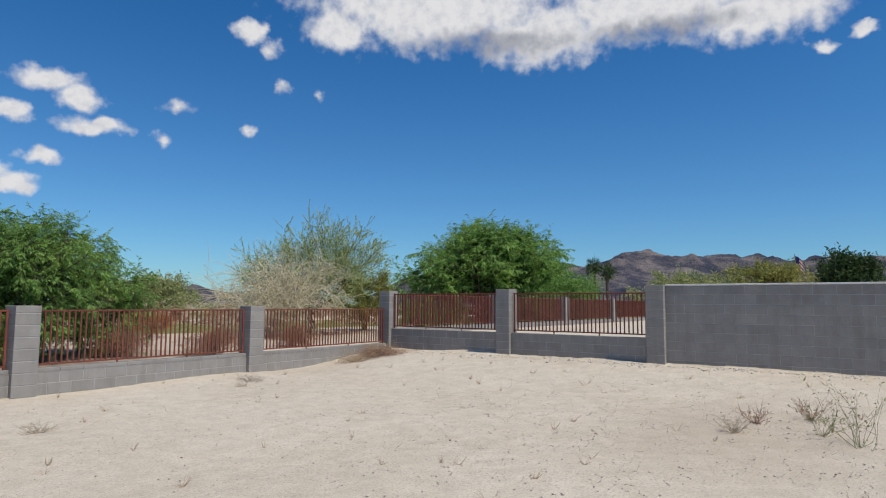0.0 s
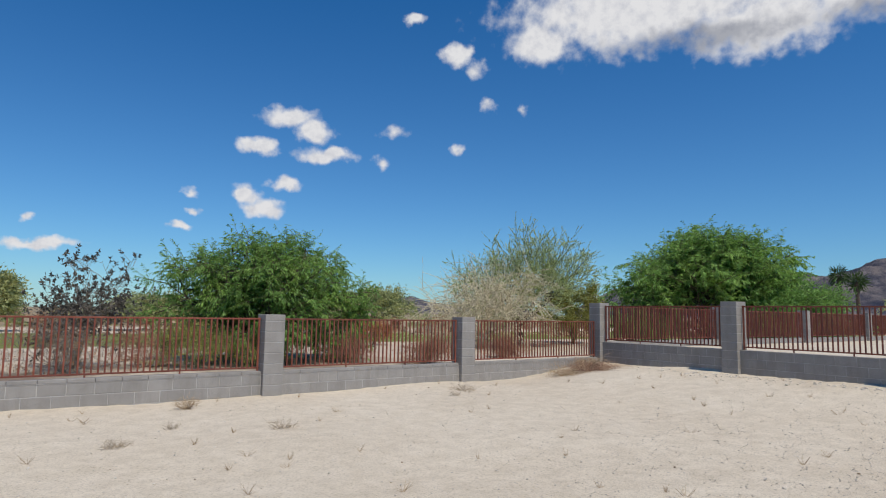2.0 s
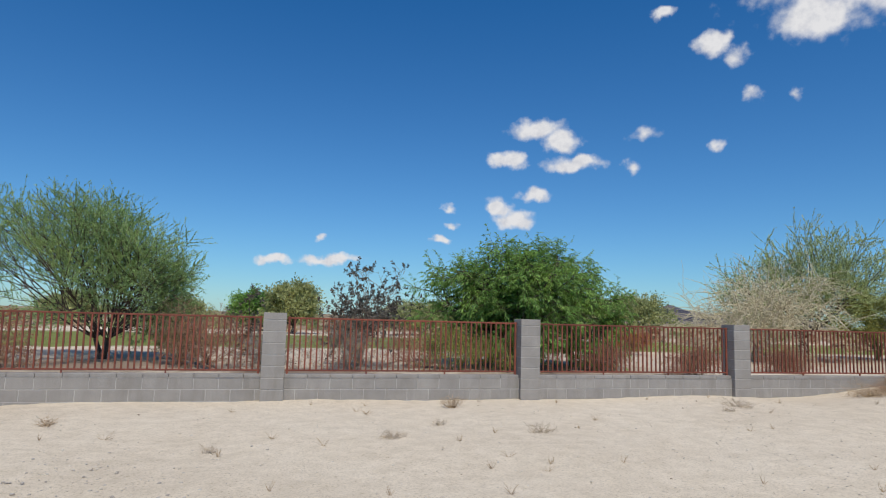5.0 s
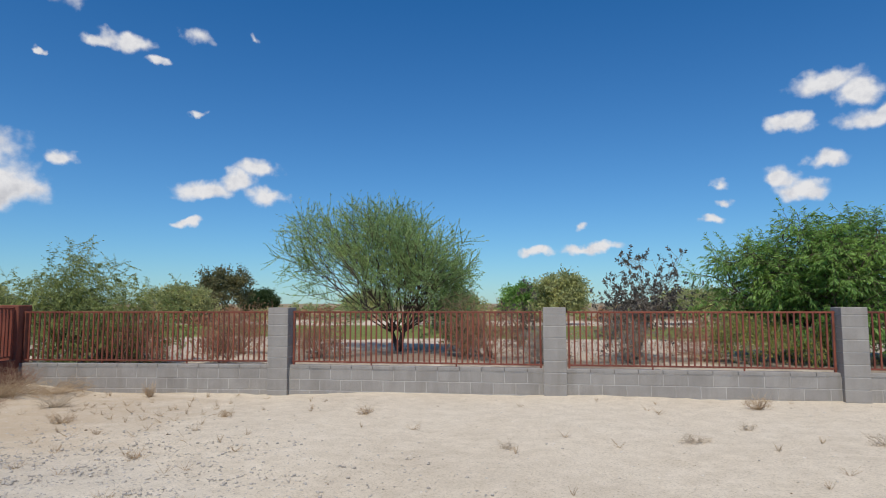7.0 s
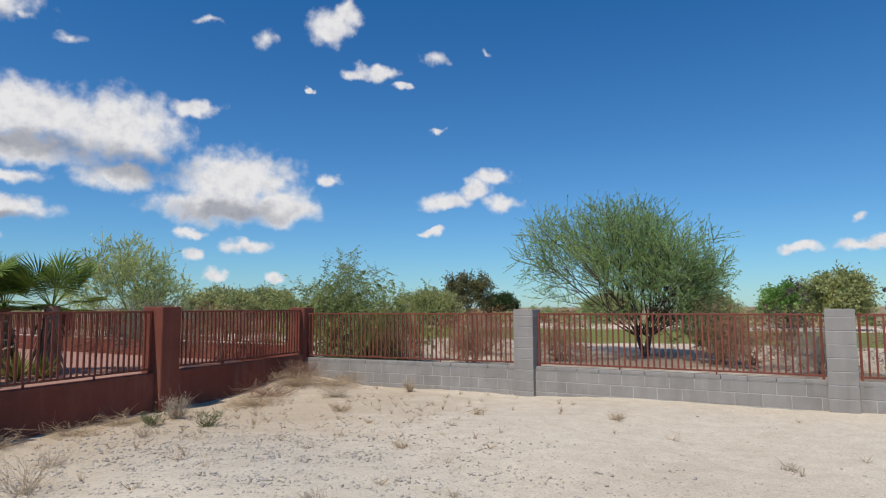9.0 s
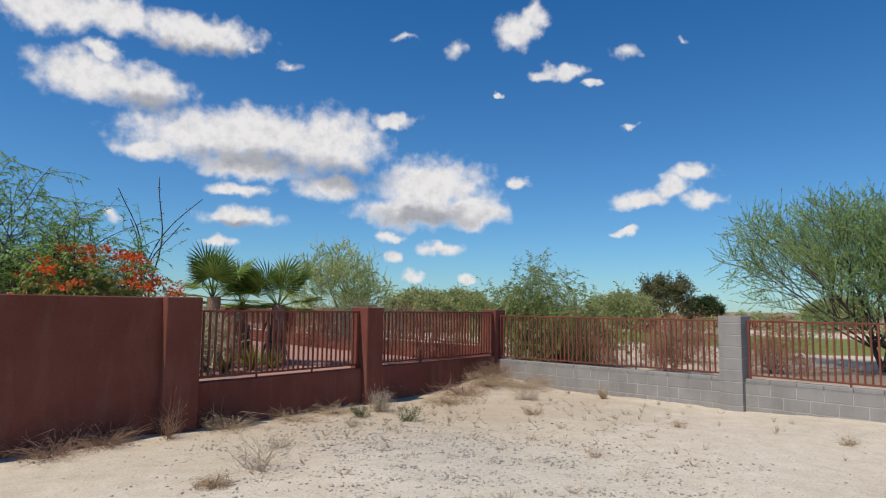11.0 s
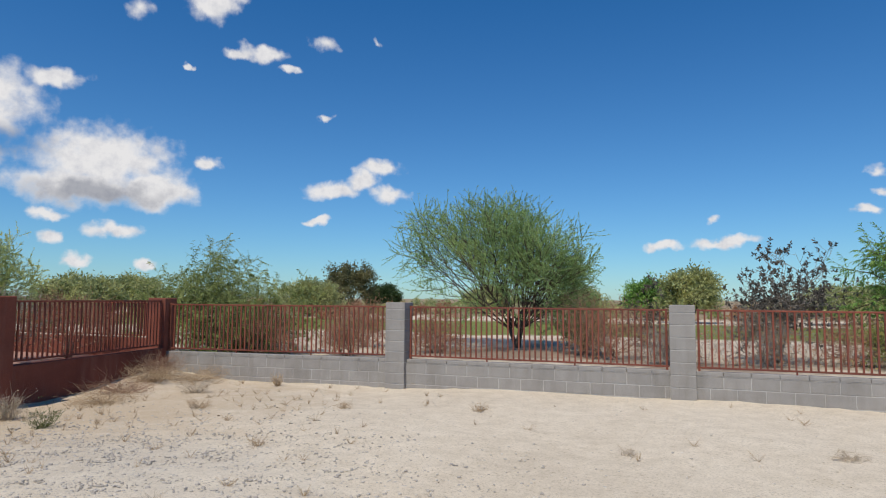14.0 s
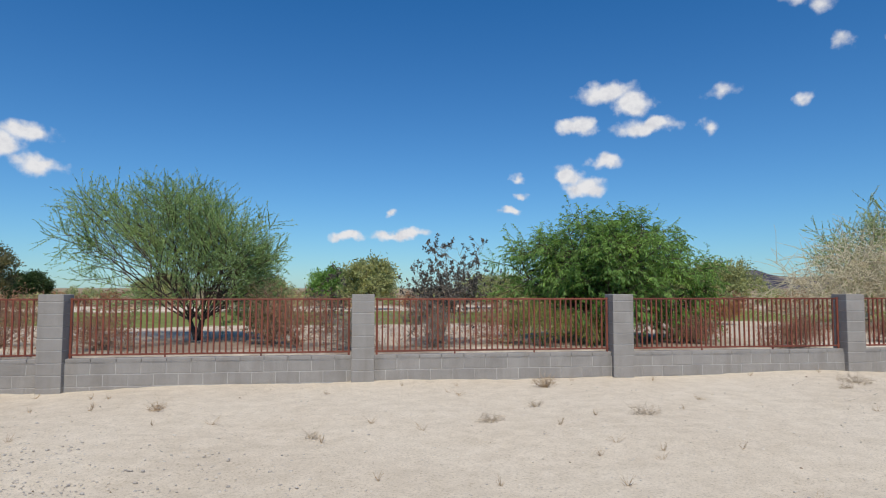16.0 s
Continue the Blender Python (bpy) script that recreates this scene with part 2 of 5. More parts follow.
LEAF_MESQUITE = leaf_material("mesquite_leaf", (0.13, 0.26, 0.06), (0.30, 0.48, 0.125), 0.45)
LEAF_PALOVERDE = leaf_material("paloverde_leaf", (0.21, 0.34, 0.115), (0.38, 0.52, 0.21))
LEAF_GREY = leaf_material("grey_green_leaf", (0.34, 0.41, 0.16), (0.54, 0.60, 0.28))
LEAF_OLIVE = leaf_material("olive_leaf", (0.10, 0.125, 0.05), (0.20, 0.23, 0.09))
LEAF_DARK = leaf_material("dark_withered_leaf", (0.07, 0.065, 0.055), (0.17, 0.15, 0.125))
LEAF_DEEP = leaf_material("deep_green_leaf", (0.03, 0.06, 0.02), (0.08, 0.13, 0.04))
LEAF_ACACIA = leaf_material("acacia_leaf", (0.15, 0.20, 0.06), (0.31, 0.36, 0.13), 0.45)
LEAF_SAGE = leaf_material("sage_leaf", (0.28, 0.31, 0.13), (0.48, 0.50, 0.23), 0.45)
LEAF_DUSK = leaf_material("dusky_olive_leaf", (0.10, 0.11, 0.05), (0.23, 0.21, 0.10))
LEAF_RUST = leaf_material("rust_brown_leaf", (0.27, 0.145, 0.075), (0.46, 0.28, 0.16))
LEAF_ORANGE = leaf_material("dry_orange_leaf", (0.32, 0.14, 0.05), (0.50, 0.27, 0.10))
LEAF_YELLOW = leaf_material("yellow_green_leaf", (0.24, 0.25, 0.06), (0.40, 0.38, 0.11))
STRAW = plain("dry_straw", (0.34, 0.235, 0.14), (0.54, 0.42, 0.28), 7, 0.95, 0.2)
STRAW_GREY = plain("bleached_twig_straw", (0.38, 0.31, 0.225), (0.56, 0.47, 0.36), 7, 0.95, 0.2)
FLOWER = leaf_material("orange_red_flower", (0.60, 0.07, 0.02), (0.85, 0.20, 0.04))
LEAF_PALM = leaf_material("fan_palm_leaf", (0.12, 0.20, 0.045), (0.26, 0.36, 0.09))
LEAF_PALM_DRY = leaf_material("dry_palm_leaf", (0.32, 0.16, 0.10), (0.56, 0.35, 0.24))
BARK = plain("dark_bark", (0.07, 0.052, 0.04), (0.14, 0.105, 0.08), 9, 0.95, 0.9)
BARK_GREEN = plain("green_bark", (0.18, 0.22, 0.09), (0.29, 0.33, 0.14), 6, 0.8, 0.5)
BARK_PALE = plain("bleached_bark", (0.48, 0.42, 0.28), (0.68, 0.61, 0.43), 9, 0.9, 0.6)
BARK_RED = plain("reddish_twig", (0.23, 0.135, 0.090), (0.38, 0.24, 0.165), 9, 0.9, 0.6)
BARK_GREY = plain("grey_twig", (0.20, 0.18, 0.15), (0.34, 0.31, 0.27), 9, 0.9, 0.6)
STONE = plain("pale_pebble", (0.46, 0.41, 0.34), (0.70, 0.63, 0.54), 14, 0.9, 0.5)
STONE_GREY = plain("grey_pebble", (0.31, 0.285, 0.25), (0.52, 0.475, 0.415), 14, 0.9, 0.5)
DARK_WOOD = plain("dark_stained_wood", (0.025, 0.018, 0.015), (0.05, 0.035, 0.028), 9, 0.7, 0.4)
METAL = plain("dull_steel", (0.35, 0.35, 0.36), (0.45, 0.45, 0.46), 20, 0.5, 0.1, 60, 0.8)


def ground_material():
    m, nt, b = nodes_of("pale_gravel_ground", 0.95, 0, 0.15)
    base = ramp(nt, tex(nt, 0.22, 8, 0.7), [(0.3, (0.56, 0.48, 0.37)), (0.5, (0.62, 0.54, 0.425)), (0.7, (0.655, 0.58, 0.465))])
    patch = ramp(nt, tex(nt, 3.5, 8, 0.75), [(0.30, (0.86, 0.85, 0.83)), (0.6, (1.03, 1.03, 1.03))])
    c = mixed(nt, 1.0, base, patch, "MULTIPLY")
    grit = ramp(nt, tex(nt, 38, 6, 0.8), [(0.34, (0.62, 0.60, 0.57)), (0.48, (1.0, 1.0, 1.0)), (0.70, (1.12, 1.12, 1.10))])
    c = mixed(nt, 1.0, c, grit, "MULTIPLY")
    geo = nt.nodes.new("ShaderNodeNewGeometry")
    vor = nt.nodes.new("ShaderNodeTexVoronoi")
    vor.inputs["Scale"].default_value = 34
    nt.links.new(geo.outputs["Position"], vor.inputs["Vector"])
    pick = ramp(nt, vor.outputs["Distance"], [(0.10, (0.75, 0.75, 0.75)), (0.24, (0, 0, 0))])
    where = ramp(nt, tex(nt, 0.35, 5), [(0.48, (0.1, 0.1, 0.1)), (0.62, (1, 1, 1))])
    pick = mixed(nt, 1.0, pick, where, "MULTIPLY")
    stone = ramp(nt, vor.outputs["Color"], [(0.2, (0.22, 0.21, 0.195)), (0.8, (0.60, 0.56, 0.50))])
    c = mixed(nt, pick, c, stone)
    # brown organic litter in the two corners, cart-grey gravel patch in the west
    sep = nt.nodes.new("ShaderNodeSeparateXYZ")
    nt.links.new(geo.outputs["Position"], sep.inputs[0])

    def spot(cx, cy, rx, ry, lo=0.3, hi=1.0):
        v = nt.nodes.new("ShaderNodeVectorMath")
        v.operation = "SUBTRACT"
        nt.links.new(geo.outputs["Position"], v.inputs[0])
        v.inputs[1].default_value = (cx, cy, 0)
        s = nt.nodes.new("ShaderNodeVectorMath")
        s.operation = "MULTIPLY"
        nt.links.new(v.outputs[0], s.inputs[0])
        s.inputs[1].default_value = (1 / rx, 1 / ry, 0)
        ln = nt.nodes.new("ShaderNodeVectorMath")
        ln.operation = "LENGTH"
        nt.links.new(s.outputs[0], ln.inputs[0])
        ad = nt.nodes.new("ShaderNodeMath")
        ad.operation = "ADD"
        nt.links.new(ln.outputs["Value"], ad.inputs[0])
        sc = nt.nodes.new("ShaderNodeMath")
        sc.operation = "MULTIPLY_ADD"
        nt.links.new(tex(nt, 1.8, 6, 0.7), sc.inputs[0])
        sc.inputs[1].default_value = 1.6
        sc.inputs[2].default_value = -0.8
        nt.links.new(sc.outputs[0], ad.inputs[1])
        return ramp(nt, ad.outputs[0], [(lo, (1, 1, 1)), (hi, (0, 0, 0))])

    litter = spot(-8.3, -4.4, 4.0, 6.0)
    c = mixed(nt, mixed(nt, 1.0, litter, (0.62, 0.62, 0.62), "MULTIPLY"), c, (0.44, 0.335, 0.22))
    litter = spot(13.6, -0.6, 1.8, 0.9)
    c = mixed(nt, mixed(nt, 1.0, litter, (0.7, 0.7, 0.7), "MULTIPLY"), c, (0.34, 0.24, 0.15))
    gravel = spot(-5.3, -6.3, 3.0, 1.5)
    c = mixed(nt, mixed(nt, 1.0, gravel, (0.30, 0.30, 0.30), "MULTIPLY"), c, (0.45, 0.425, 0.38))
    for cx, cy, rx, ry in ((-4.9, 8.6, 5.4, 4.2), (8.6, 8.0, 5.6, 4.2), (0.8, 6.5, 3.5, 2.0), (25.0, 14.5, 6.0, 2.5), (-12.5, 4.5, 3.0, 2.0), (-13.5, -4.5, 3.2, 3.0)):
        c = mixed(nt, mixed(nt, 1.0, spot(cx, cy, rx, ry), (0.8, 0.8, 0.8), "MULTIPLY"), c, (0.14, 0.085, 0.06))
    west = nt.nodes.new("ShaderNodeMath")
    west.operation = "MULTIPLY_ADD"
    nt.links.new(sep.outputs[1], west.inputs[0])
    west.inputs[1].default_value = 0.163
    nt.links.new(sep.outputs[0], west.inputs[2])
    garden = nt.nodes.new("ShaderNodeMath")
    garden.operation = "LESS_THAN"
    nt.links.new(west.outputs[0], garden.inputs[0])
    garden.inputs[1].default_value = -9.05 - 0.163 * 7.82
    near = nt.nodes.new("ShaderNodeMath")
    near.operation = "LESS_THAN"
    nt.links.new(sep.outputs[1], near.inputs[0])
    near.inputs[1].default_value = -0.26
    both = nt.nodes.new("ShaderNodeMath")
    both.operation = "MULTIPLY"
    nt.links.new(garden.outputs[0], both.inputs[0])
    nt.links.new(near.outputs[0], both.inputs[1])
    pink = ramp(nt, tex(nt, 22, 5, 0.75), [(0.3, (0.30, 0.165, 0.125)), (0.7, (0.47, 0.285, 0.225))])
    c = mixed(nt, both.outputs[0], c, pink)
    brown = spot(9.0, -10.5, 3.5, 2.2)
    c = mixed(nt, mixed(nt, 1.0, brown, (0.4, 0.4, 0.4), "MULTIPLY"), c, (0.42, 0.335, 0.24))
    # turf strip of the open land behind the wall
    my = nt.nodes.new("ShaderNodeMath")
    my.operation = "MULTIPLY_ADD"
    nt.links.new(tex(nt, 0.12, 5), my.inputs[0])
    my.inputs[1].default_value = 16.0
    nt.links.new(sep.outputs[1], my.inputs[2])
    mr = nt.nodes.new("ShaderNodeMapRange")
    mr.inputs["From Min"].default_value = 0.0
    mr.inputs["From Max"].default_value = 100.0
    nt.links.new(my.outputs[0], mr.inputs["Value"])
    turf = ramp(nt, mr.outputs[0], [(0.262, (0, 0, 0)), (0.275, (1, 1, 1)), (0.44, (1, 1, 1)), (0.455, (0, 0, 0))])
    green = ramp(nt, tex(nt, 2.5, 5), [(0.3, (0.12, 0.15, 0.035)), (0.7, (0.22, 0.23, 0.07))])
    c = mixed(nt, turf, c, green)
    dirt = ramp(nt, mr.outputs[0], [(0.14, (0, 0, 0)), (0.16, (1, 1, 1)), (0.24, (1, 1, 1)), (0.262, (0, 0, 0))])
    c = mixed(nt, mixed(nt, 1.0, dirt, (0.30, 0.30, 0.30), "MULTIPLY"), c, (0.30, 0.23, 0.17))
    far = ramp(nt, mr.outputs[0], [(0.56, (0, 0, 0)), (0.62, (1, 1, 1))])
    c = mixed(nt, far, c, ramp(nt, tex(nt, 0.3, 5), [(0.35, (0.20, 0.16, 0.09)), (0.65, (0.38, 0.29, 0.19))]))
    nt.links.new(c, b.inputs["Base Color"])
    h = mixed(nt, 0.22, tex(nt, 55, 4, 0.7), tex(nt, 6, 4, 0.6))
    bumped(nt, b, h, 0.55, 0.03)
    return m


GROUND = ground_material()


# ---- mesh helpers ----
def part(name, bm, material, parent, label=""):
    me = bpy.data.meshes.new(name)
    bm.to_mesh(me)
    bm.free()
    me.materials.append(material)
    ob = new(name, me)
    ob.parent = parent
    return tagged(ob, label)


def shared(name, me, parent, m, label=""):
    ob = new(name, me)
    ob.parent = parent
    ob.matrix_basis = m
    return tagged(ob, label)


def box_bm(x0, x1, y0, y1, z0, z1, bevel=0.0, bm=None):
    own = bm is None
    bm = bm or bmesh.new()
    r = bmesh.ops.create_cube(bm, size=1.0, matrix=Matrix.LocRotScale(
        ((x0 + x1) / 2, (y0 + y1) / 2, (z0 + z1) / 2), None, (abs(x1 - x0), abs(y1 - y0), abs(z1 - z0))))
    if bevel:
        es = list({e for v in r["verts"] for e in v.link_edges})
        bmesh.ops.bevel(bm, geom=es, offset=bevel, segments=1, affect="EDGES")
    return bm


def box_mesh(name, sx, sy, sz, bevel, material):
    bm = box_bm(-sx / 2, sx / 2, -sy / 2, sy / 2, -sz / 2, sz / 2, bevel)
    me = bpy.data.meshes.new(name)
    bm.to_mesh(me)
    bm.free()
    me.materials.append(material)
    return me


class Soup:
    """Collects triangles and quads as arrays for one mesh."""

    def __init__(self):
        self.v, self.f, self.n = [], [], 0

    def add(self, verts, faces):
        self.v.append(np.asarray(verts, dtype=np.float64).reshape(-1, 3))
        self.f.append(np.asarray(faces, dtype=np.int64) + self.n)
        self.n += len(self.v[-1])

    def mesh(self, name, material):
        me = bpy.data.meshes.new(name)
        if not self.v:
            return me
        v = np.concatenate(self.v)
        idx, starts, pos = [], [], 0
        for f in self.f:
            k = f.shape[1]
            idx.append(f.ravel())
            starts.append(pos + np.arange(len(f)) * k)
            pos += f.size
        idx, starts = np.concatenate(idx), np.concatenate(starts)
        me.vertices.add(len(v))
        me.vertices.foreach_set("co", v.ravel())
        me.loops.add(len(idx))
        me.loops.foreach_set("vertex_index", idx.astype(np.int32))
        me.polygons.add(len(starts))
        me.polygons.foreach_set("loop_start", starts.astype(np.int32))
        me.update(calc_edges=True)
        me.validate()
        me.materials.append(material)
        return me

    def tube(self, pts, r0, r1, sides=5):
        pts = np.asarray(pts, dtype=float)
        k = len(pts)
        t = np.gradient(pts, axis=0)
        t /= np.linalg.norm(t, axis=1)[:, None] + 1e-9
        ref = np.where(np.abs(t[:, 2:3]) > 0.9, np.array([[1.0, 0, 0]]), np.array([[0, 0, 1.0]]))
        a = np.cross(t, ref)
        a /= np.linalg.norm(a, axis=1)[:, None] + 1e-9
        b = np.cross(t, a)
        rad = np.linspace(r0, r1, k)[:, None, None]
        ang = np.arange(sides) * 2 * np.pi / sides
        ring = (np.cos(ang)[None, :, None] * a[:, None, :] + np.sin(ang)[None, :, None] * b[:, None, :]) * rad + pts[:, None, :]
        i = np.arange(k - 1)[:, None] * sides
        j = np.arange(sides)[None, :]
        jn = (j + 1) % sides
        self.add(ring.reshape(-1, 3), np.stack([i + j, i + jn, i + sides + jn, i + sides + j], -1).reshape(-1, 4))

    def leaves(self, at, rng, length, width, along=None, droop=0.0):
        """Pointed, slightly folded leaf blades at the given places."""
        n = len(at)
        d = rng.normal(size=(n, 3))
        if along is not None:
            d = d * 0.7 + along
        d[:, 2] -= droop
        d /= np.linalg.norm(d, axis=1)[:, None] + 1e-9
        s = np.cross(d, rng.normal(size=(n, 3)))
        s /= np.linalg.norm(s, axis=1)[:, None] + 1e-9
        ln = length * rng.uniform(0.6, 1.3, (n, 1))
        w = width * rng.uniform(0.6, 1.3, (n, 1))
        v = np.stack([at, at + d * ln * 0.5 + s * w * 0.5, at + d * ln, at + d * ln * 0.5 - s * w * 0.5], 1)
        self.add(v.reshape(-1, 3), np.arange(n * 4).reshape(n, 4))


def curve(a, b, rng, bow, k=6, up=0.0):
    a, b = np.asarray(a, float), np.asarray(b, float)
    mid = (a + b) / 2 + rng.normal(size=3) * bow
    mid[2] += up
    t = np.linspace(0, 1, k)[:, None]
    return (1 - t) ** 2 * a + 2 * t * (1 - t) * mid + t ** 2 * b


def woody(name, place, seed, trunk_h, crown_c, crown_r, limbs, boughs, twigs, leaves, leaf_size, bark, leaf,
          trunk_r=0.14, shell=0.55, droop=0.2, stems=1, twig_len=0.55, spread=0.06, flat=0.0, label="", category="tree",
          group="", bush=False, twig_r=0.006, lean=(0, 0), limb_r=0.55, twig_bark=None, align=0.6):
    """A plant of limbs, boughs, twigs and leaf blades; crown_c and crown_r give the crown's middle and half sizes."""
    rng = np.random.default_rng(seed)
    wood, crown = Soup(), Soup()
    cc, cr = np.array(crown_c, float), np.array(crown_r, float)
    starts = []
    for s in range(stems):
        foot = np.array([rng.normal() * 0.10, rng.normal() * 0.10, -0.06]) * (stems > 1) + np.array([0, 0, -0.06])
        top = np.array([lean[0] + rng.normal() * 0.15, lean[1] + rng.normal() * 0.15, trunk_h])
        p = curve(foot, top, rng, 0.06, 7)
        wood.tube(p, trunk_r * 1.15, trunk_r * 0.75, 7)
        starts.append(top)

    def in_crown(n, lo):
        d = rng.normal(size=(n, 3))
        d /= np.linalg.norm(d, axis=1)[:, None]
        d[:, 2] = np.where(d[:, 2] < -0.55, -d[:, 2], d[:, 2])
        r = rng.uniform(lo, 1.0, (n, 1)) ** 0.7
        lump = 1 + 0.13 * np.sin(d[:, :1] * 5 + seed) * np.cos(d[:, 1:2] * 6 + seed * 2) + 0.12 * np.clip(rng.normal(size=(n, 1)), -1.5, 1.2)
        return cc + d * r * cr * lump

    limb_paths = []
    for i, tip in enumerate(in_crown(limbs, shell * 0.8)):
        s = starts[i % stems]
        p = curve(s, tip, rng, 0.12 * np.linalg.norm(tip - s) * 0.5, 8, 0.10 * np.linalg.norm(tip - s))
        wood.tube(p, trunk_r * limb_r, trunk_r * 0.12, 5)
        limb_paths.append(p)
    allp = np.concatenate([p[2:] for p in limb_paths])
    bough_paths = []
    for tip in in_crown(boughs, shell):
        score = np.linalg.norm(allp - tip, axis=1) + 0.6 * np.maximum(0, allp[:, 2] - tip[2])
        s = allp[np.argsort(score)[rng.integers(0, 3)]]
        p = curve(s, tip, rng, 0.08 * np.linalg.norm(tip - s) + 0.03, 5, 0.05)
        wood.tube(p, trunk_r * 0.17 + 0.004, trunk_r * 0.05 + 0.003, 4)
        bough_paths.append(p)
    pts, dirs = [], []
    paths = bough_paths + limb_paths
    for i in range(twigs):
        p = paths[rng.integers(0, len(paths))]
        k = rng.integers(len(p) // 2, len(p))
        s = p[k]
        out = (s - cc) / cr
        d = out / (np.linalg.norm(out) + 1e-6) * 0.7 + rng.normal(size=3) * 0.6
        d[2] = d[2] * (1 - flat) + 0.15 - droop * 0.5
        d /= np.linalg.norm(d)
        ln = twig_len * rng.uniform(0.5, 1.4)
        q = curve(s, s + d * ln + np.array([0, 0, -droop * ln * 0.4]), rng, 0.05, 4)
        crown.tube(q, twig_r, twig_r * 0.5, 3)
        pts.append(q)
        dirs.append(d)
    tips = Soup()
    if leaves and pts:
        pts, dirs = np.array(pts), np.array(dirs)
        i = rng.integers(0, len(pts), leaves)
        t = rng.uniform(0.25, 3, leaves)
        k = np.minimum(t.astype(int), 2)
        fr = (t - k)[:, None]
        at = pts[i, k] * (1 - fr) + pts[i, k + 1] * fr + rng.normal(size=(leaves, 3)) * spread
        tips.leaves(at, rng, leaf_size[0], leaf_size[1], dirs[i] * align, droop)
    root = new(name)
    root.matrix_world = place
    if bush:
        wood.v, wood.f, base = wood.v + crown.v, wood.f + [f + wood.n for f in crown.f], wood.n
        new("branchwork", wood.mesh("branchwork", bark)).parent = root
    else:
        new("trunk", wood.mesh("trunk", bark)).parent = root
        new("branchwork", crown.mesh("branchwork", twig_bark or bark)).parent = root
    if leaves:
        new("crown", tips.mesh("crown", leaf)).parent = root
    return tagged(root, label, category, group)


def rim(p, d, cc, cr):
    """Way from p along d to the crown's outline."""
    a, b = (p - cc) / cr, d / cr
    A, B, C = b @ b, a @ b, a @ a - 1
    q = B * B - A * C
    return 0.05 if q < 0 else max(0.05, (-B + math.sqrt(q)) / A)


def sway(p, d, length, bend, rng, wild, k):
    """A path that starts along d and slowly bends up or down."""
    pts = [np.array(p, float)]
    d = np.array(d, float)
    for i in range(k - 1):
        d = d + rng.normal(size=3) * wild
        d[2] += bend / (k - 1)
        d /= np.linalg.norm(d)
        pts.append(pts[-1] + d * length / (k - 1))
    return np.array(pts), d


def turned(d, angle, rng):
    e = np.cross(d, rng.normal(size=3))
    e /= np.linalg.norm(e) + 1e-9
    return d * math.cos(angle) + e * math.sin(angle)


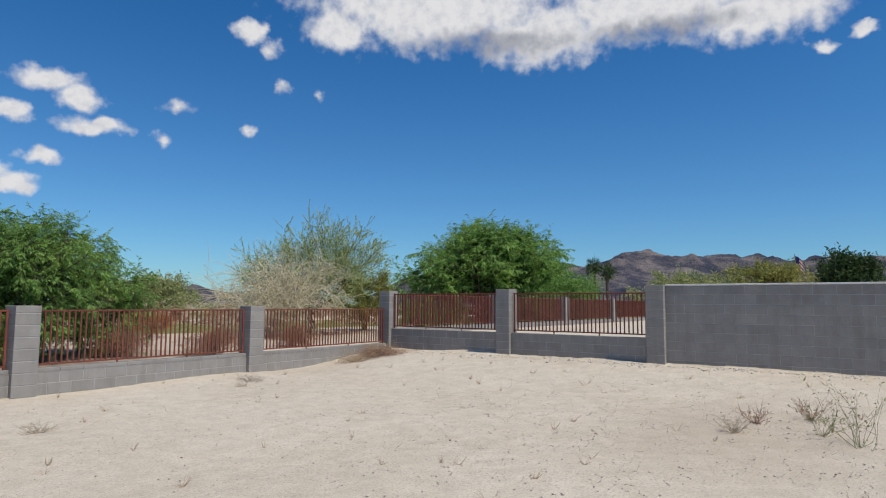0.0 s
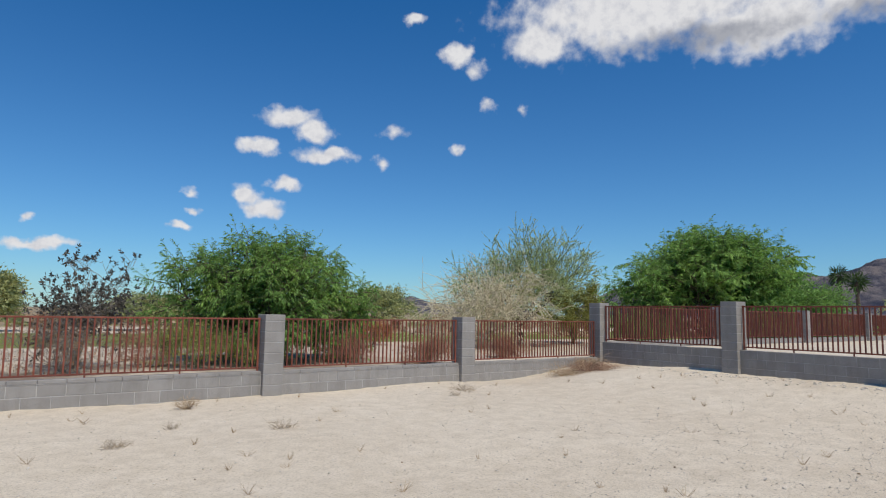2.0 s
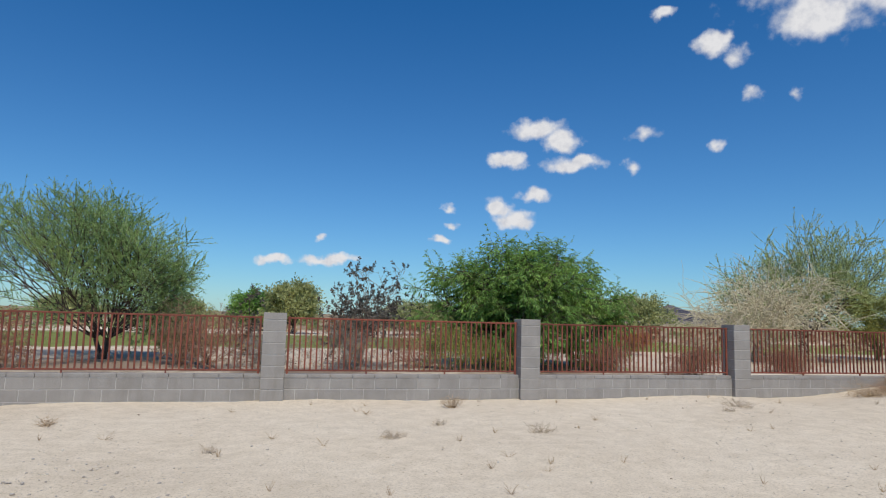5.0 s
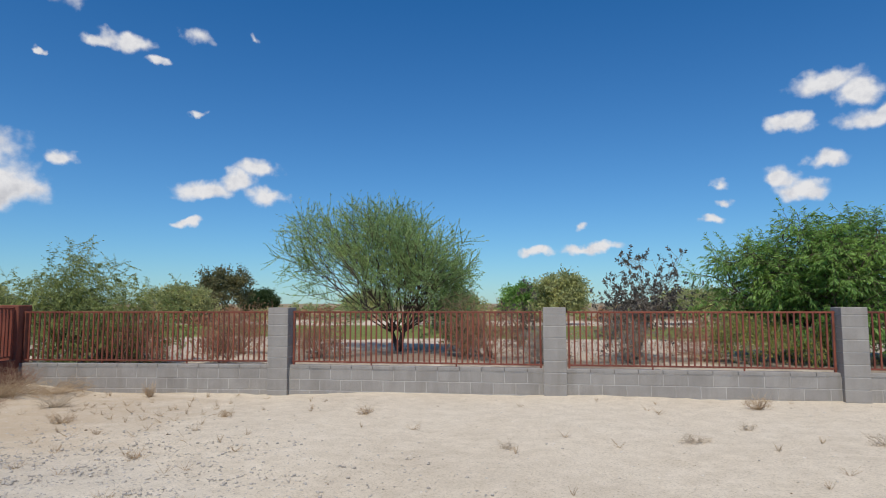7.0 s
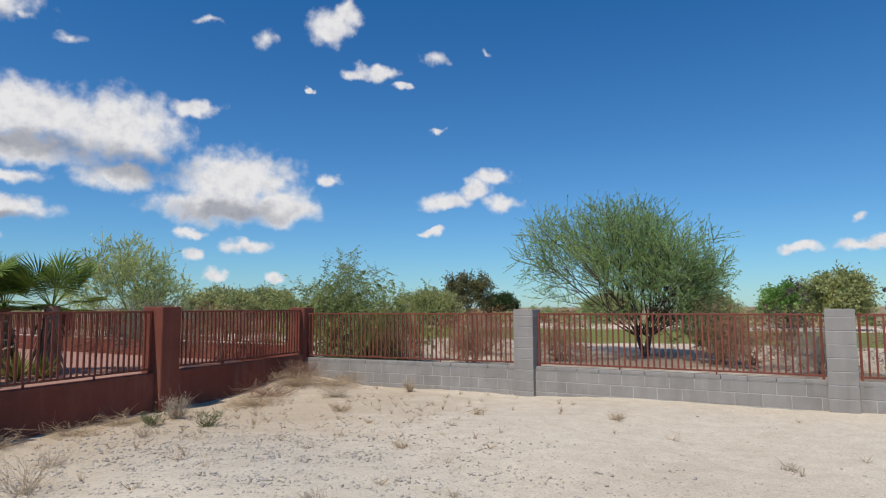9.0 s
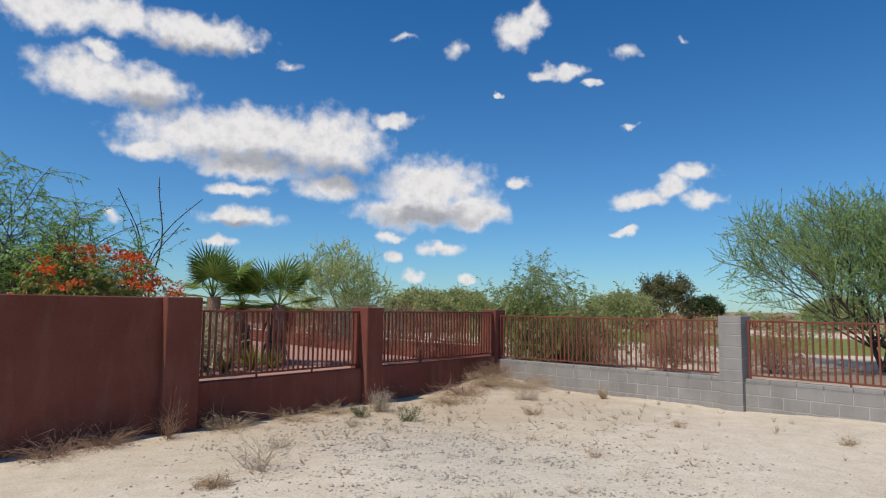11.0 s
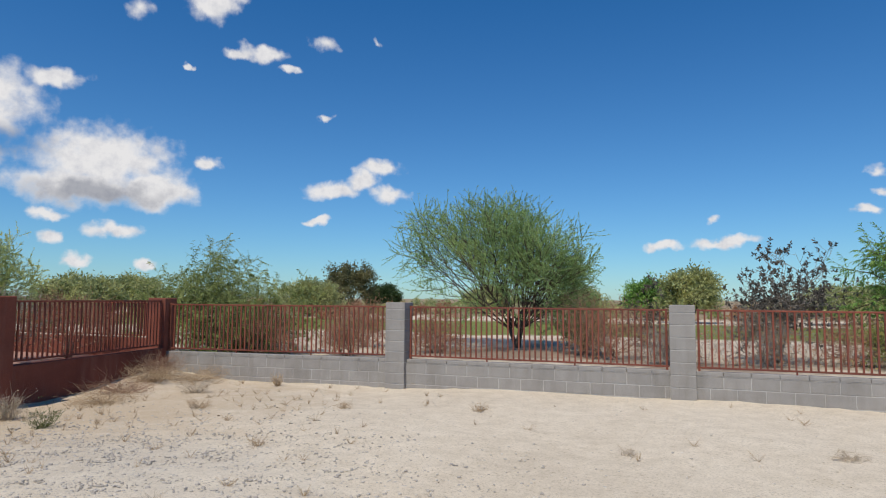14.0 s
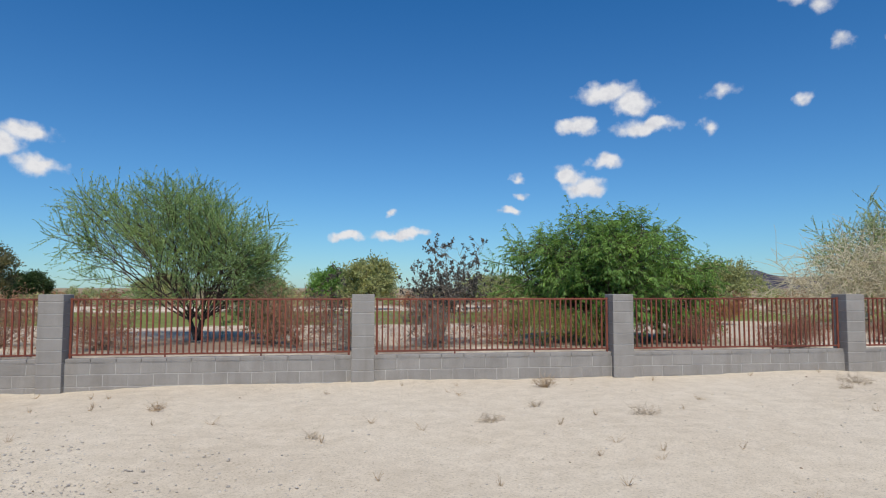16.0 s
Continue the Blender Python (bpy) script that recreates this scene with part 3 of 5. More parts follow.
def branching(name, place, seed, foot_h, crown, limbs, kids, leaf_n, leaf_size, bark, leaf, label, category="tree", stems=1, trunk_r=0.1,
              rise=(20, 80), angle=(18, 42), bend=(0.3, 0.3, 0.2), wild=0.10, twig_len=0.6, twig_r=0.006, mode="wand", twig_bark=None,
              bare=0.35, lean=(0, 0), lobe=0.16, tip_only=False):
    """A plant whose limbs divide twice and end in leafy twigs; crown gives the middle and half sizes of its outline."""
    rng = np.random.default_rng(seed)
    cc, cr = np.array(crown[0], float), np.array(crown[1], float)
    wood, fine, tips = Soup(), Soup(), Soup()
    starts = []
    for i in range(stems):
        foot = np.array([rng.normal() * 0.12, rng.normal() * 0.12, -0.06]) * (stems > 1) - np.array([0, 0, 0.03])
        top = np.array([lean[0] + rng.normal() * 0.16 * (stems > 1), lean[1] + rng.normal() * 0.16 * (stems > 1), foot_h])
        wood.tube(curve(foot, top, rng, 0.05, 6), trunk_r * 1.2, trunk_r * 0.8, 7)
        starts.append(top)
    twigs = []
    for i in range(limbs):
        th = 2 * math.pi * (i * 0.61803 + rng.uniform(-0.08, 0.08))
        el = radians(rng.uniform(*rise))
        d = np.array([math.cos(th) * math.cos(el), math.sin(th) * math.cos(el), math.sin(el)])
        s = starts[i % stems]
        reach = 1 - lobe + lobe * math.sin(i * 2.4 + seed)
        ln = rim(s, d, cc, cr) * rng.uniform(0.70, 0.92) * reach
        p, e = sway(s, d, ln, bend[0], rng, wild * 0.6, 9)
        wood.tube(p, trunk_r * 0.42, trunk_r * 0.09, 5)
        for j in range(kids[0]):
            f = rng.uniform(0.28, 1.0)
            k = min(7, int(f * 8))
            d1 = turned(p[k + 1] - p[k], radians(rng.uniform(*angle)), rng)
            d1 /= np.linalg.norm(d1)
            q0 = p[k] + (p[k + 1] - p[k]) * (f * 8 - k)
            l1 = min(ln * 0.62, rim(q0, d1, cc, cr) * rng.uniform(0.6, 1.0) * reach)
            q, e1 = sway(q0, d1, l1, bend[1], rng, wild, 6)
            wood.tube(q, trunk_r * 0.12 + 0.003, trunk_r * 0.04 + 0.002, 4)
            for m in range(kids[1]):
                g = rng.uniform(bare, 1.0)
                k2 = min(4, int(g * 5))
                d2 = turned(q[k2 + 1] - q[k2], radians(rng.uniform(*angle)), rng)
                d2 /= np.linalg.norm(d2)
                r0 = q[k2] + (q[k2 + 1] - q[k2]) * (g * 5 - k2)
                t, e2 = sway(r0, d2, twig_len * rng.uniform(0.55, 1.35), bend[2], rng, wild, 5)
                fine.tube(t, twig_r, twig_r * 0.45, 3)
                twigs.append(t)
    root = new(name)
    root.matrix_world = place
    new("trunk", wood.mesh("trunk", bark)).parent = root
    new("branchwork", fine.mesh("branchwork", twig_bark or bark)).parent = root
    if leaf_n:
        tw = np.array(twigs)
        n = len(tw) * leaf_n
        i = np.repeat(np.arange(len(tw)), leaf_n)
        t = rng.uniform(2.6 if tip_only else 0.3, 4, n)
        k = np.minimum(t.astype(int), 3)
        fr = (t - k)[:, None]
        at = tw[i, k] * (1 - fr) + tw[i, k + 1] * fr
        ax = tw[i, k + 1] - tw[i, k]
        ax /= np.linalg.norm(ax, axis=1)[:, None] + 1e-9
        if mode == "pinnate":
            side = np.cross(ax, np.array([0, 0, 1.0]) + rng.normal(size=(n, 3)) * 0.25)
            side /= np.linalg.norm(side, axis=1)[:, None] + 1e-9
            side *= np.where(rng.uniform(size=(n, 1)) < 0.5, 1, -1)
            d = ax * 0.75 + side * 0.8 + rng.normal(size=(n, 3)) * 0.18
            d[:, 2] -= 0.28
        elif mode == "wand":
            d = ax * 1.5 + rng.normal(size=(n, 3)) * 0.5
        else:
            d = ax * 0.4 + rng.normal(size=(n, 3)) * 0.8
        d /= np.linalg.norm(d, axis=1)[:, None] + 1e-9
        w = np.cross(d, np.array([0, 0, 1.0]) + rng.normal(size=(n, 3)) * (0.45 if mode == "pinnate" else 1.2))
        w /= np.linalg.norm(w, axis=1)[:, None] + 1e-9
        L0 = leaf_size[0] * rng.uniform(0.55, 1.3, (n, 1))
        W0 = leaf_size[1] * rng.uniform(0.6, 1.25, (n, 1)) * 0.5
        sag = np.array([0, 0, -1.0]) * L0 * (0.22 if mode == "pinnate" else 0.0)
        v = np.stack([at, at + d * L0 * 0.45 + w * W0, at + d * L0 + sag, at + d * L0 * 0.45 - w * W0], 1)
        tips.add(v.reshape(-1, 3), np.arange(n * 4).reshape(n, 4))
        new("crown", tips.mesh("crown", leaf)).parent = root
    return tagged(root, label, category)


def smooth(a, b, x):
    t = np.clip((x - a) / (b - a), 0, 1)
    return t * t * (3 - 2 * t)


# ---- layout ----
WALL_TOP, COURSE = 0.40, 0.2032
BACK_TOP = WALL_TOP + 5 * COURSE + 0.13          # column tops of the rear wall
COL = 0.40
X5, X4, X3, X2, X1 = -4.97, 0.19, 5.03, 9.86, 14.88     # column centres of the rear wall
C6 = (-10.42, -0.46)                             # corner with the red wall
G1Y, G2Y = -3.90, -7.83                          # columns of the east wall


def east_x(y):
    """Centre line of the east wall."""
    return 14.58 + 0.0374 * np.clip(np.asarray(y, float) - G2Y, 0, 8.03)



def red_x(y):
    """Centre line of the red wall."""
    return -9.05 - 0.163 * (y + 7.82)


R1Y, R2Y = -4.47, -8.04
LOT_EAST, LOT_WEST = 0.70, 0.30


def ground_z(x, y):
    x, y = np.asarray(x, float), np.asarray(y, float)
    inside = 0.30 * smooth(10.2, 13.6, x) + 0.05 * smooth(5.0, 10.0, x)
    inside = inside - 0.10 * np.exp(-((x + 5.3) / 1.6) ** 2 - (y / 2.0) ** 2)
    inside = inside + 0.17 * np.exp(-((x + 10.1) / 1.3) ** 2 - ((y + 0.9) / 1.5) ** 2)
    inside = inside - 0.16 * np.exp(-((x - 12.4) / 1.7) ** 2 - (y / 1.6) ** 2)
    inside = inside - 0.09 * smooth(-5.0, -8.6, x)
    inside = inside + 0.02 * np.sin(x * 1.3 + 0.7 * y) * np.cos(y * 1.1 - 0.4 * x)
    z = inside
    east = smooth(-0.06, 0.04, x - east_x(y))
    z = z * (1 - east) + LOT_EAST * east
    west = smooth(-0.14, -0.24, x - red_x(y))
    z = z * (1 - west) + LOT_WEST * west
    behind = smooth(0.14, 0.26, y + 0.08 * np.clip(-5 - x, 0, 6))
    z = z * (1 - behind) + (-0.05 - 0.05 * smooth(0, 15, y)) * behind
    return z


def at_ground(x, y, rz=0, dz=0.0, s=1.0):
    return Matrix.Translation((x, y, float(ground_z(x, y)) + dz)) @ Matrix.Rotation(radians(rz), 4, "Z") @ Matrix.Scale(s, 4)


def build_ground():
    xs = np.concatenate([-np.geomspace(4000, 17, 26), np.arange(-16, 20.01, 0.2), np.geomspace(21, 4000, 26),
                         np.array([14.51, 14.63, 14.75, 14.87])])
    ys = np.concatenate([-np.geomspace(3000, 25, 20), np.arange(-24, -13, 0.5), np.arange(-13, 2.01, 0.16),
                         np.array([0.13, 0.27]), np.geomspace(2.4, 4000, 46)])
    xs, ys = np.unique(np.round(xs, 3)), np.unique(np.round(ys, 3))
    X, Y = np.meshgrid(xs, ys)
    rng = np.random.default_rng(5)
    Z = ground_z(X, Y) + rng.normal(size=X.shape) * 0.006 * ((np.abs(X) < 17) & (Y > -13) & (Y < 2))
    s = Soup()
    w, h = len(xs), len(ys)
    i, j = np.meshgrid(np.arange(w - 1), np.arange(h - 1))
    a = j * w + i
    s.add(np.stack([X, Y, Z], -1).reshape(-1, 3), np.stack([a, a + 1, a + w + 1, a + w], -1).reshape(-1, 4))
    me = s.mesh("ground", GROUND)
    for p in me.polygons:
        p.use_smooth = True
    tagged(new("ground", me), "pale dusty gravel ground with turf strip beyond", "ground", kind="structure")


build_ground()

# ---- masonry ----
BLOCK_MESHES = {}


def block_mesh(sx, sy, sz, material):
    key = (round(sx, 3), round(sy, 3), round(sz, 3), material.name)
    if key not in BLOCK_MESHES:
        BLOCK_MESHES[key] = box_mesh("block", sx, sy, sz, 0.006, material)
    return BLOCK_MESHES[key]


def frame_of(a, b):
    """Local axes of a wall from a to b: x along it, y to its back."""
    a, b = Vector((*a, 0)), Vector((*b, 0))
    d = b - a
    return Matrix.Translation(a) @ Matrix.Rotation(math.atan2(d.y, d.x), 4, "Z"), d.length


def block_wall(name, a, b, z0, top, material, label, thick=0.19, cap=True, seed=1, joint=0.008, raised=0.0):
    """Courses of concrete blocks in running bond, joints recessed, with a thin mortar cap."""
    m, length = frame_of(a, b)
    rng = random.Random(seed)
    root = new(name)
    root.matrix_world = m
    part("mortar", box_bm(0, length, -thick / 2 + 0.004, thick / 2 - 0.004, z0, top - 0.004), MORTAR, root, "pale mortar joints")
    n = int(math.ceil((top - z0) / COURSE))
    for r in range(n):
        z1 = top - r * COURSE - (0.012 if cap and r == 0 else 0)
        zb = max(top - (r + 1) * COURSE + joint, z0)
        if z1 - zb < 0.03:
            continue
        x = -0.2032 if r % 2 else 0.0
        while x < length - 0.02:
            x0, x1 = max(x, 0), min(x + 0.4064, length)
            if x1 - x0 > 0.03:
                sx = x1 - x0 - joint
                me = block_mesh(sx, thick, z1 - zb, material)
                shared("block", me, root, Matrix.Translation(((x0 + x1) / 2, rng.uniform(-0.0015, 0.0015), (z1 + zb) / 2)))
            x += 0.4064
    if raised:
        x = 0.0
        while x < length - 0.02:
            x1 = min(x + 0.4064, length)
            me = block_mesh(x1 - x - 0.006, thick - 0.012, raised, material)
            shared("cap_block", me, root, Matrix.Translation(((x + x1) / 2, 0.004, top + raised / 2)))
            x += 0.4064
    if cap:
        part("mortar_cap", box_bm(0, length, -thick / 2 - 0.002, thick / 2 + 0.002, top - 0.012, top, 0.004), BLOCK, root,
             "thin grey mortar cap")
    return tagged(root, label, "wall", kind="structure")


def block_column(x, y, rz, z0, top, material, label, group, cap_h=0.13, wall_joint=WALL_TOP):
    """A square column of stacked blocks with a thin cap block."""
    root = new("block_column")
    root.matrix_world = Matrix.Translation((x, y, 0)) @ Matrix.Rotation(radians(rz), 4, "Z")
    part("mortar", box_bm(-COL / 2 + 0.005, COL / 2 - 0.005, -COL / 2 + 0.005, COL / 2 - 0.005, z0, top - 0.03), MORTAR, root,
         "pale mortar joints")
    z1 = top
    first = True
    while z1 > z0 + 0.03:
        h = cap_h if first else COURSE
        zb = max(z1 - h + 0.008, z0)
        shared("block", block_mesh(COL, COL, z1 - zb, material), root, Matrix.Translation((0, 0, (z1 + zb) / 2)))
        z1 -= h
        first = False
    return tagged(root, label, "column", group)


BAR = 0.027


def fence_panel(a, b, z_bottom, z_top, label, group, pitch=0.1016, end_inset=0.03):
    """Welded picket panel: two rails, end posts and square pickets."""
    m, length = frame_of(a, b)
    root = new("fence_panel")
    root.matrix_world = m
    h = z_top - z_bottom
    part("top_rail", box_bm(0, length, -0.016, 0.016, z_top - 0.03, z_top, 0.003), IRON, root)
    part("bottom_rail", box_bm(0, length, -0.016, 0.016, z_bottom, z_bottom + 0.03, 0.003), IRON, root)
    post = box_mesh("end_post", 0.036, 0.036, h + 0.06, 0.003, IRON)
    for x in (end_inset, length - end_inset):
        shared("end_post", post, root, Matrix.Translation((x, 0, z_bottom + h / 2 - 0.02)))
    n = max(2, int(round((length - 2 * end_inset) / pitch)))
    pick = box_mesh("picket", BAR, BAR, h - 0.06, 0.002, IRON)
    rng = random.Random(int(length * 1000))
    for i in range(1, n):
        x = end_inset + (length - 2 * end_inset) * i / n
        shared("picket", pick, root, Matrix.Translation((x + rng.uniform(-0.003, 0.003), 0, z_bottom + h / 2))
               @ Matrix.Rotation(rng.uniform(-0.004, 0.004), 4, "Y"))
    for x in (length * 0.33, length * 0.67):
        part("foot", box_bm(x - 0.012, x + 0.012, -0.012, 0.012, z_bottom - 0.06, z_bottom + 0.004), IRON, root)
    return tagged(root, label, "fence", group)


def stucco_wall(name, a, b, z0, top, label, thick=0.18):
    m, length = frame_of(a, b)
    bm = box_bm(0, length, -thick / 2, thick / 2, z0, top, 0.012)
    me = bpy.data.meshes.new(name)
    bm.to_mesh(me)
    bm.free()
    me.materials.append(STUCCO)
    ob = new(name, me)
    ob.matrix_world = m
    return tagged(ob, label, "wall", kind="structure")


def stucco_column(x, y, rz, z0, top, label, deep=0.21):
    bm = box_bm(-0.21, 0.21, -deep, deep, z0, top, 0.014)
    me = bpy.data.meshes.new("stucco_column")
    bm.to_mesh(me)
    bm.free()
    me.materials.append(STUCCO)
    ob = new("stucco_column", me)
    ob.matrix_world = Matrix.Translation((x, y, 0)) @ Matrix.Rotation(radians(rz), 4, "Z")
    return tagged(ob, label, "column", "columns of the red wall")


# rear wall, y = 0.2 is its centre line
YC = 0.20
GREY_COL = "grey concrete block column with pale joints"
GREY_WALL = "low grey concrete block wall under the iron fence"
RUST_PANEL = "rust-red iron picket panel on the low block wall"
C6C = (C6[0], C6[1] + YC)
for i, (xa, xb) in enumerate(((X5, X4), (X4, X3), (X3, X2), (X2, X1))):
    block_wall("wall_north_%d" % (i + 1), (xa + COL / 2, YC), (xb - COL / 2, YC), -0.35, WALL_TOP, BLOCK, GREY_WALL, seed=i, raised=0.065)
    fence_panel((xa + COL / 2 + 0.02, YC), (xb - COL / 2 - 0.02, YC), WALL_TOP + 0.109, BACK_TOP - 0.072, RUST_PANEL, "rear fence panels")
block_wall("wall_north_5", (C6C[0] + 0.2, C6C[1]), (X5 - COL / 2, YC), -0.35, WALL_TOP, BLOCK, GREY_WALL, seed=9, raised=0.065)
fence_panel((C6C[0] + 0.21, C6C[1]), (X5 - COL / 2 - 0.02, YC), WALL_TOP + 0.109, BACK_TOP - 0.072, RUST_PANEL, "rear fence panels")
for x in (X5, X4, X3, X2):
    block_column(x, YC, 0, -0.4, BACK_TOP, BLOCK, GREY_COL, "columns of the rear wall")

# east wall: corner column, two fenced bays, then a full-height wall
EAST_TOP, EAST_FENCE = 0.90, 1.92
GC = float(east_x(G2Y))
GREY_TALL = "taller grey concrete block column in shade"
EAST_ROT = -math.degrees(math.atan(0.0374))
block_column(X1, YC, EAST_ROT, -0.3, 2.0, BLOCK, GREY_TALL, "columns of the east wall")
block_column(float(east_x(G1Y)), G1Y, EAST_ROT, -0.1, 2.02, BLOCK, GREY_TALL, "columns of the east wall")
block_column(GC, G2Y, 0, -0.1, 2.08, BLOCK, GREY_TALL, "columns of the east wall")
for i, (ya, yb) in enumerate(((YC - COL / 2, G1Y + COL / 2), (G1Y - COL / 2, G2Y + COL / 2))):
    xa, xb = float(east_x(ya)), float(east_x(yb))
    block_wall("wall_east_%d" % (i + 1), (xa, ya), (xb, yb), -0.3, EAST_TOP, BLOCK,
               "shaded grey concrete block wall under iron fence", seed=20 + i, joint=0.006)
    fence_panel((xa, ya - 0.02), (xb, yb + 0.02), EAST_FENCE - 0.965, EAST_FENCE, "rust-red iron picket panel on the shaded block wall",
                "east fence panels")
block_wall("wall_east_3", (GC + 0.03, G2Y - COL / 2), (GC + 0.03, -20.0), -0.1, 2.06, BLOCK,
           "full-height grey concrete block wall with pale top edge", seed=30, joint=0.006)

coping_m, coping_l = frame_of((GC + 0.03, G2Y - COL / 2), (GC + 0.03, -20.0))
# mortar coloured near white to stand in for sun along the top edge
coping = new("coping", box_mesh("coping", coping_l, 0.215, 0.035, 0.006,
                                plain("sunlit_white_mortar", (0.66, 0.65, 0.62), (0.78, 0.77, 0.74), 7)))
coping.parent = bpy.data.objects["wall_east_3"]
coping.matrix_basis = Matrix.Translation((coping_l / 2, 0, 2.078))
tagged(coping, "thin mortar coping, whitened for a sunlit edge")

# red wall in the west
RED_TOP, RED_FENCE = 0.54, 1.55
RED_ROT = math.degrees(math.atan(0.163))
stucco_column(C6C[0], C6C[1], RED_ROT, -0.2, 1.60, "red-brown stucco column at the wall corner")
stucco_column(red_x(R1Y), R1Y, RED_ROT, -0.2, 1.62, "red-brown stucco column between iron fence panels")
stucco_column(red_x(R2Y), R2Y - 0.05, RED_ROT, -0.2, 1.73, "red-brown stucco column beside the tall wall", 0.26)
for i, (ya, yb) in enumerate(((C6C[1] - 0.19, R1Y + 0.20), (R1Y - 0.20, R2Y + 0.20))):
    a, b = (red_x(ya), ya), (red_x(yb), yb)
    stucco_wall("wall_west_%d" % (i + 1), a, b, -0.2, RED_TOP, "low red-brown stucco wall under the iron fence")
    fence_panel((red_x(ya - 0.02), ya - 0.02), (red_x(yb + 0.02), yb + 0.02), RED_FENCE - 0.965, RED_FENCE,
                "rust-red iron picket panel on the stucco wall", "west fence panels")
stucco_wall("wall_west_3", (red_x(R2Y - 0.2), R2Y - 0.2), (red_x(-20.0), -20.0), -0.2, 1.72, "tall red-brown stucco wall")

# neighbours' stretches of the rear wall
for i in range(5):
    xa = X1 + i * 6.4
    block_wall("wall_north_%d" % (i + 11), (xa + COL / 2, YC), (xa + 6.4 - COL / 2, YC), 0.3, EAST_TOP, BLOCK, GREY_WALL, seed=40 + i)
    fence_panel((xa + COL / 2 + 0.02, YC), (xa + 6.4 - COL / 2 - 0.02, YC), EAST_FENCE - 0.965, EAST_FENCE, RUST_PANEL, "neighbour fence panels")
    block_column(xa + 6.4, YC, 0, 0.3, 2.0, BLOCK, GREY_COL, "columns of the rear wall")
for i in range(3):
    xa, xb = C6C[0] - i * 5.0, C6C[0] - (i + 1) * 5.0
    stucco_wall("wall_north_%d" % (i + 21), (xa - 0.2, C6C[1]), (xb + 0.2, C6C[1]), 0.0, 0.72, "low red-brown stucco wall under the iron fence")
    fence_panel((xb + 0.22, C6C[1]), (xa - 0.22, C6C[1]), 0.76, 1.50, "rust-red iron picket panel on the stucco wall", "neighbour fence panels")
    stucco_column(xb, C6C[1], 0, 0.0, 1.56, "red-brown stucco column of the neighbour's fence")


# ---- trees ----
EYE = (0.1, -11.4)


def bearing(az, d):
    return EYE[0] + d * math.sin(radians(az)), EYE[1] + d * math.cos(radians(az))


MESQ = "dense bright green mesquite tree with feathery foliage"
branching("paloverde_tree", at_ground(-5.25, 11.0), 11, 0.65, ((-1.15, 0, 2.45), (4.6, 3.7, 3.1)), 28, (14, 12), 30, (0.085, 0.020), BARK,
          LEAF_PALOVERDE, "airy green palo verde tree with upswept twigs", stems=3, trunk_r=0.085, rise=(12, 78), angle=(12, 36),
          bend=(0.22, 0.3, 0.25), wild=0.07, twig_len=0.7, twig_r=0.005, twig_bark=BARK_GREEN, lobe=0.08)
branching("mesquite_tree", at_ground(8.4, 9.5), 12, 0.45, ((0.0, 0, 1.6), (4.25, 3.6, 2.95)), 24, (15, 12), 22, (0.15, 0.036), BARK,
          LEAF_MESQUITE, MESQ, stems=3, trunk_r=0.12, rise=(4, 76), angle=(16, 46), bend=(0.16, 0.06, -0.25), wild=0.09, twig_len=0.68,
          mode="pinnate", lobe=0.08)
branching("paloverde_tree", at_ground(26.2, 15.6), 13, 1.0, ((0.3, 0, 2.8), (5.6, 4.6, 4.2)), 20, (13, 11), 36, (0.11, 0.027), BARK,
          LEAF_GREY, "pale grey-green palo verde tree, half bare", stems=2, trunk_r=0.12, rise=(10, 80), angle=(12, 36),
          bend=(0.2, 0.3, 0.25), wild=0.07, twig_len=0.85, twig_bark=BARK_GREEN, lobe=0.14)
branching("dry_bush", at_ground(21.4, 13.0), 14, 0.5, ((-0.2, 0, 1.4), (5.4, 3.8, 3.4)), 22, (10, 5), 1, (0.12, 0.016), BARK_PALE, LEAF_GREY,
          "bleached bare branches of a dying palo verde", "bush", stems=5, trunk_r=0.12, rise=(8, 78), angle=(14, 42), bend=(-0.1, -0.5, -0.5),
          wild=0.07, twig_len=1.5, twig_r=0.015, lobe=0.15)
branching("mesquite_tree", at_ground(32.3, 7.0), 15, 0.7, ((0, 0, 2.4), (7.0, 5.8, 4.5)), 26, (15, 12), 20, (0.25, 0.062), BARK,
          LEAF_MESQUITE, MESQ, stems=3, trunk_r=0.17, rise=(2, 78), angle=(16, 48), bend=(0.16, 0.05, -0.25), wild=0.09, twig_len=0.95,
          mode="pinnate", lobe=0.10)
x, y = bearing(66.0, 37)
woody("mesquite_tree", at_ground(x, y, 40), 16, 0.4, (0, 0, 1.5), (3.6, 3.2, 1.9), 10, 140, 2400, 40000, (0.20, 0.055),
      BARK, LEAF_MESQUITE, 0.12, 0.4, 0.25, stems=3, twig_len=0.6, spread=0.13, label="low green mesquite beside a taller one")


def bush(name, x, y, seed, h, w, leaf, bark, leaves, size, label, limbs=10, boughs=60, twigs=700, droop=0.1, stems=4, twig_r=0.005,
         shell=0.4, twig_len=0.4, low=0.45, spread=0.05):
    return woody(name, at_ground(x, y, seed * 37 % 360), seed, h * 0.12, (0, 0, h * 0.55), (w / 2, w / 2, h * low), limbs, boughs, twigs, leaves,
                 size, bark, leaf, 0.018 * h + 0.012, shell, droop, stems=stems, twig_len=twig_len, twig_r=twig_r, spread=spread,
                 label=label, category="bush", bush=True)


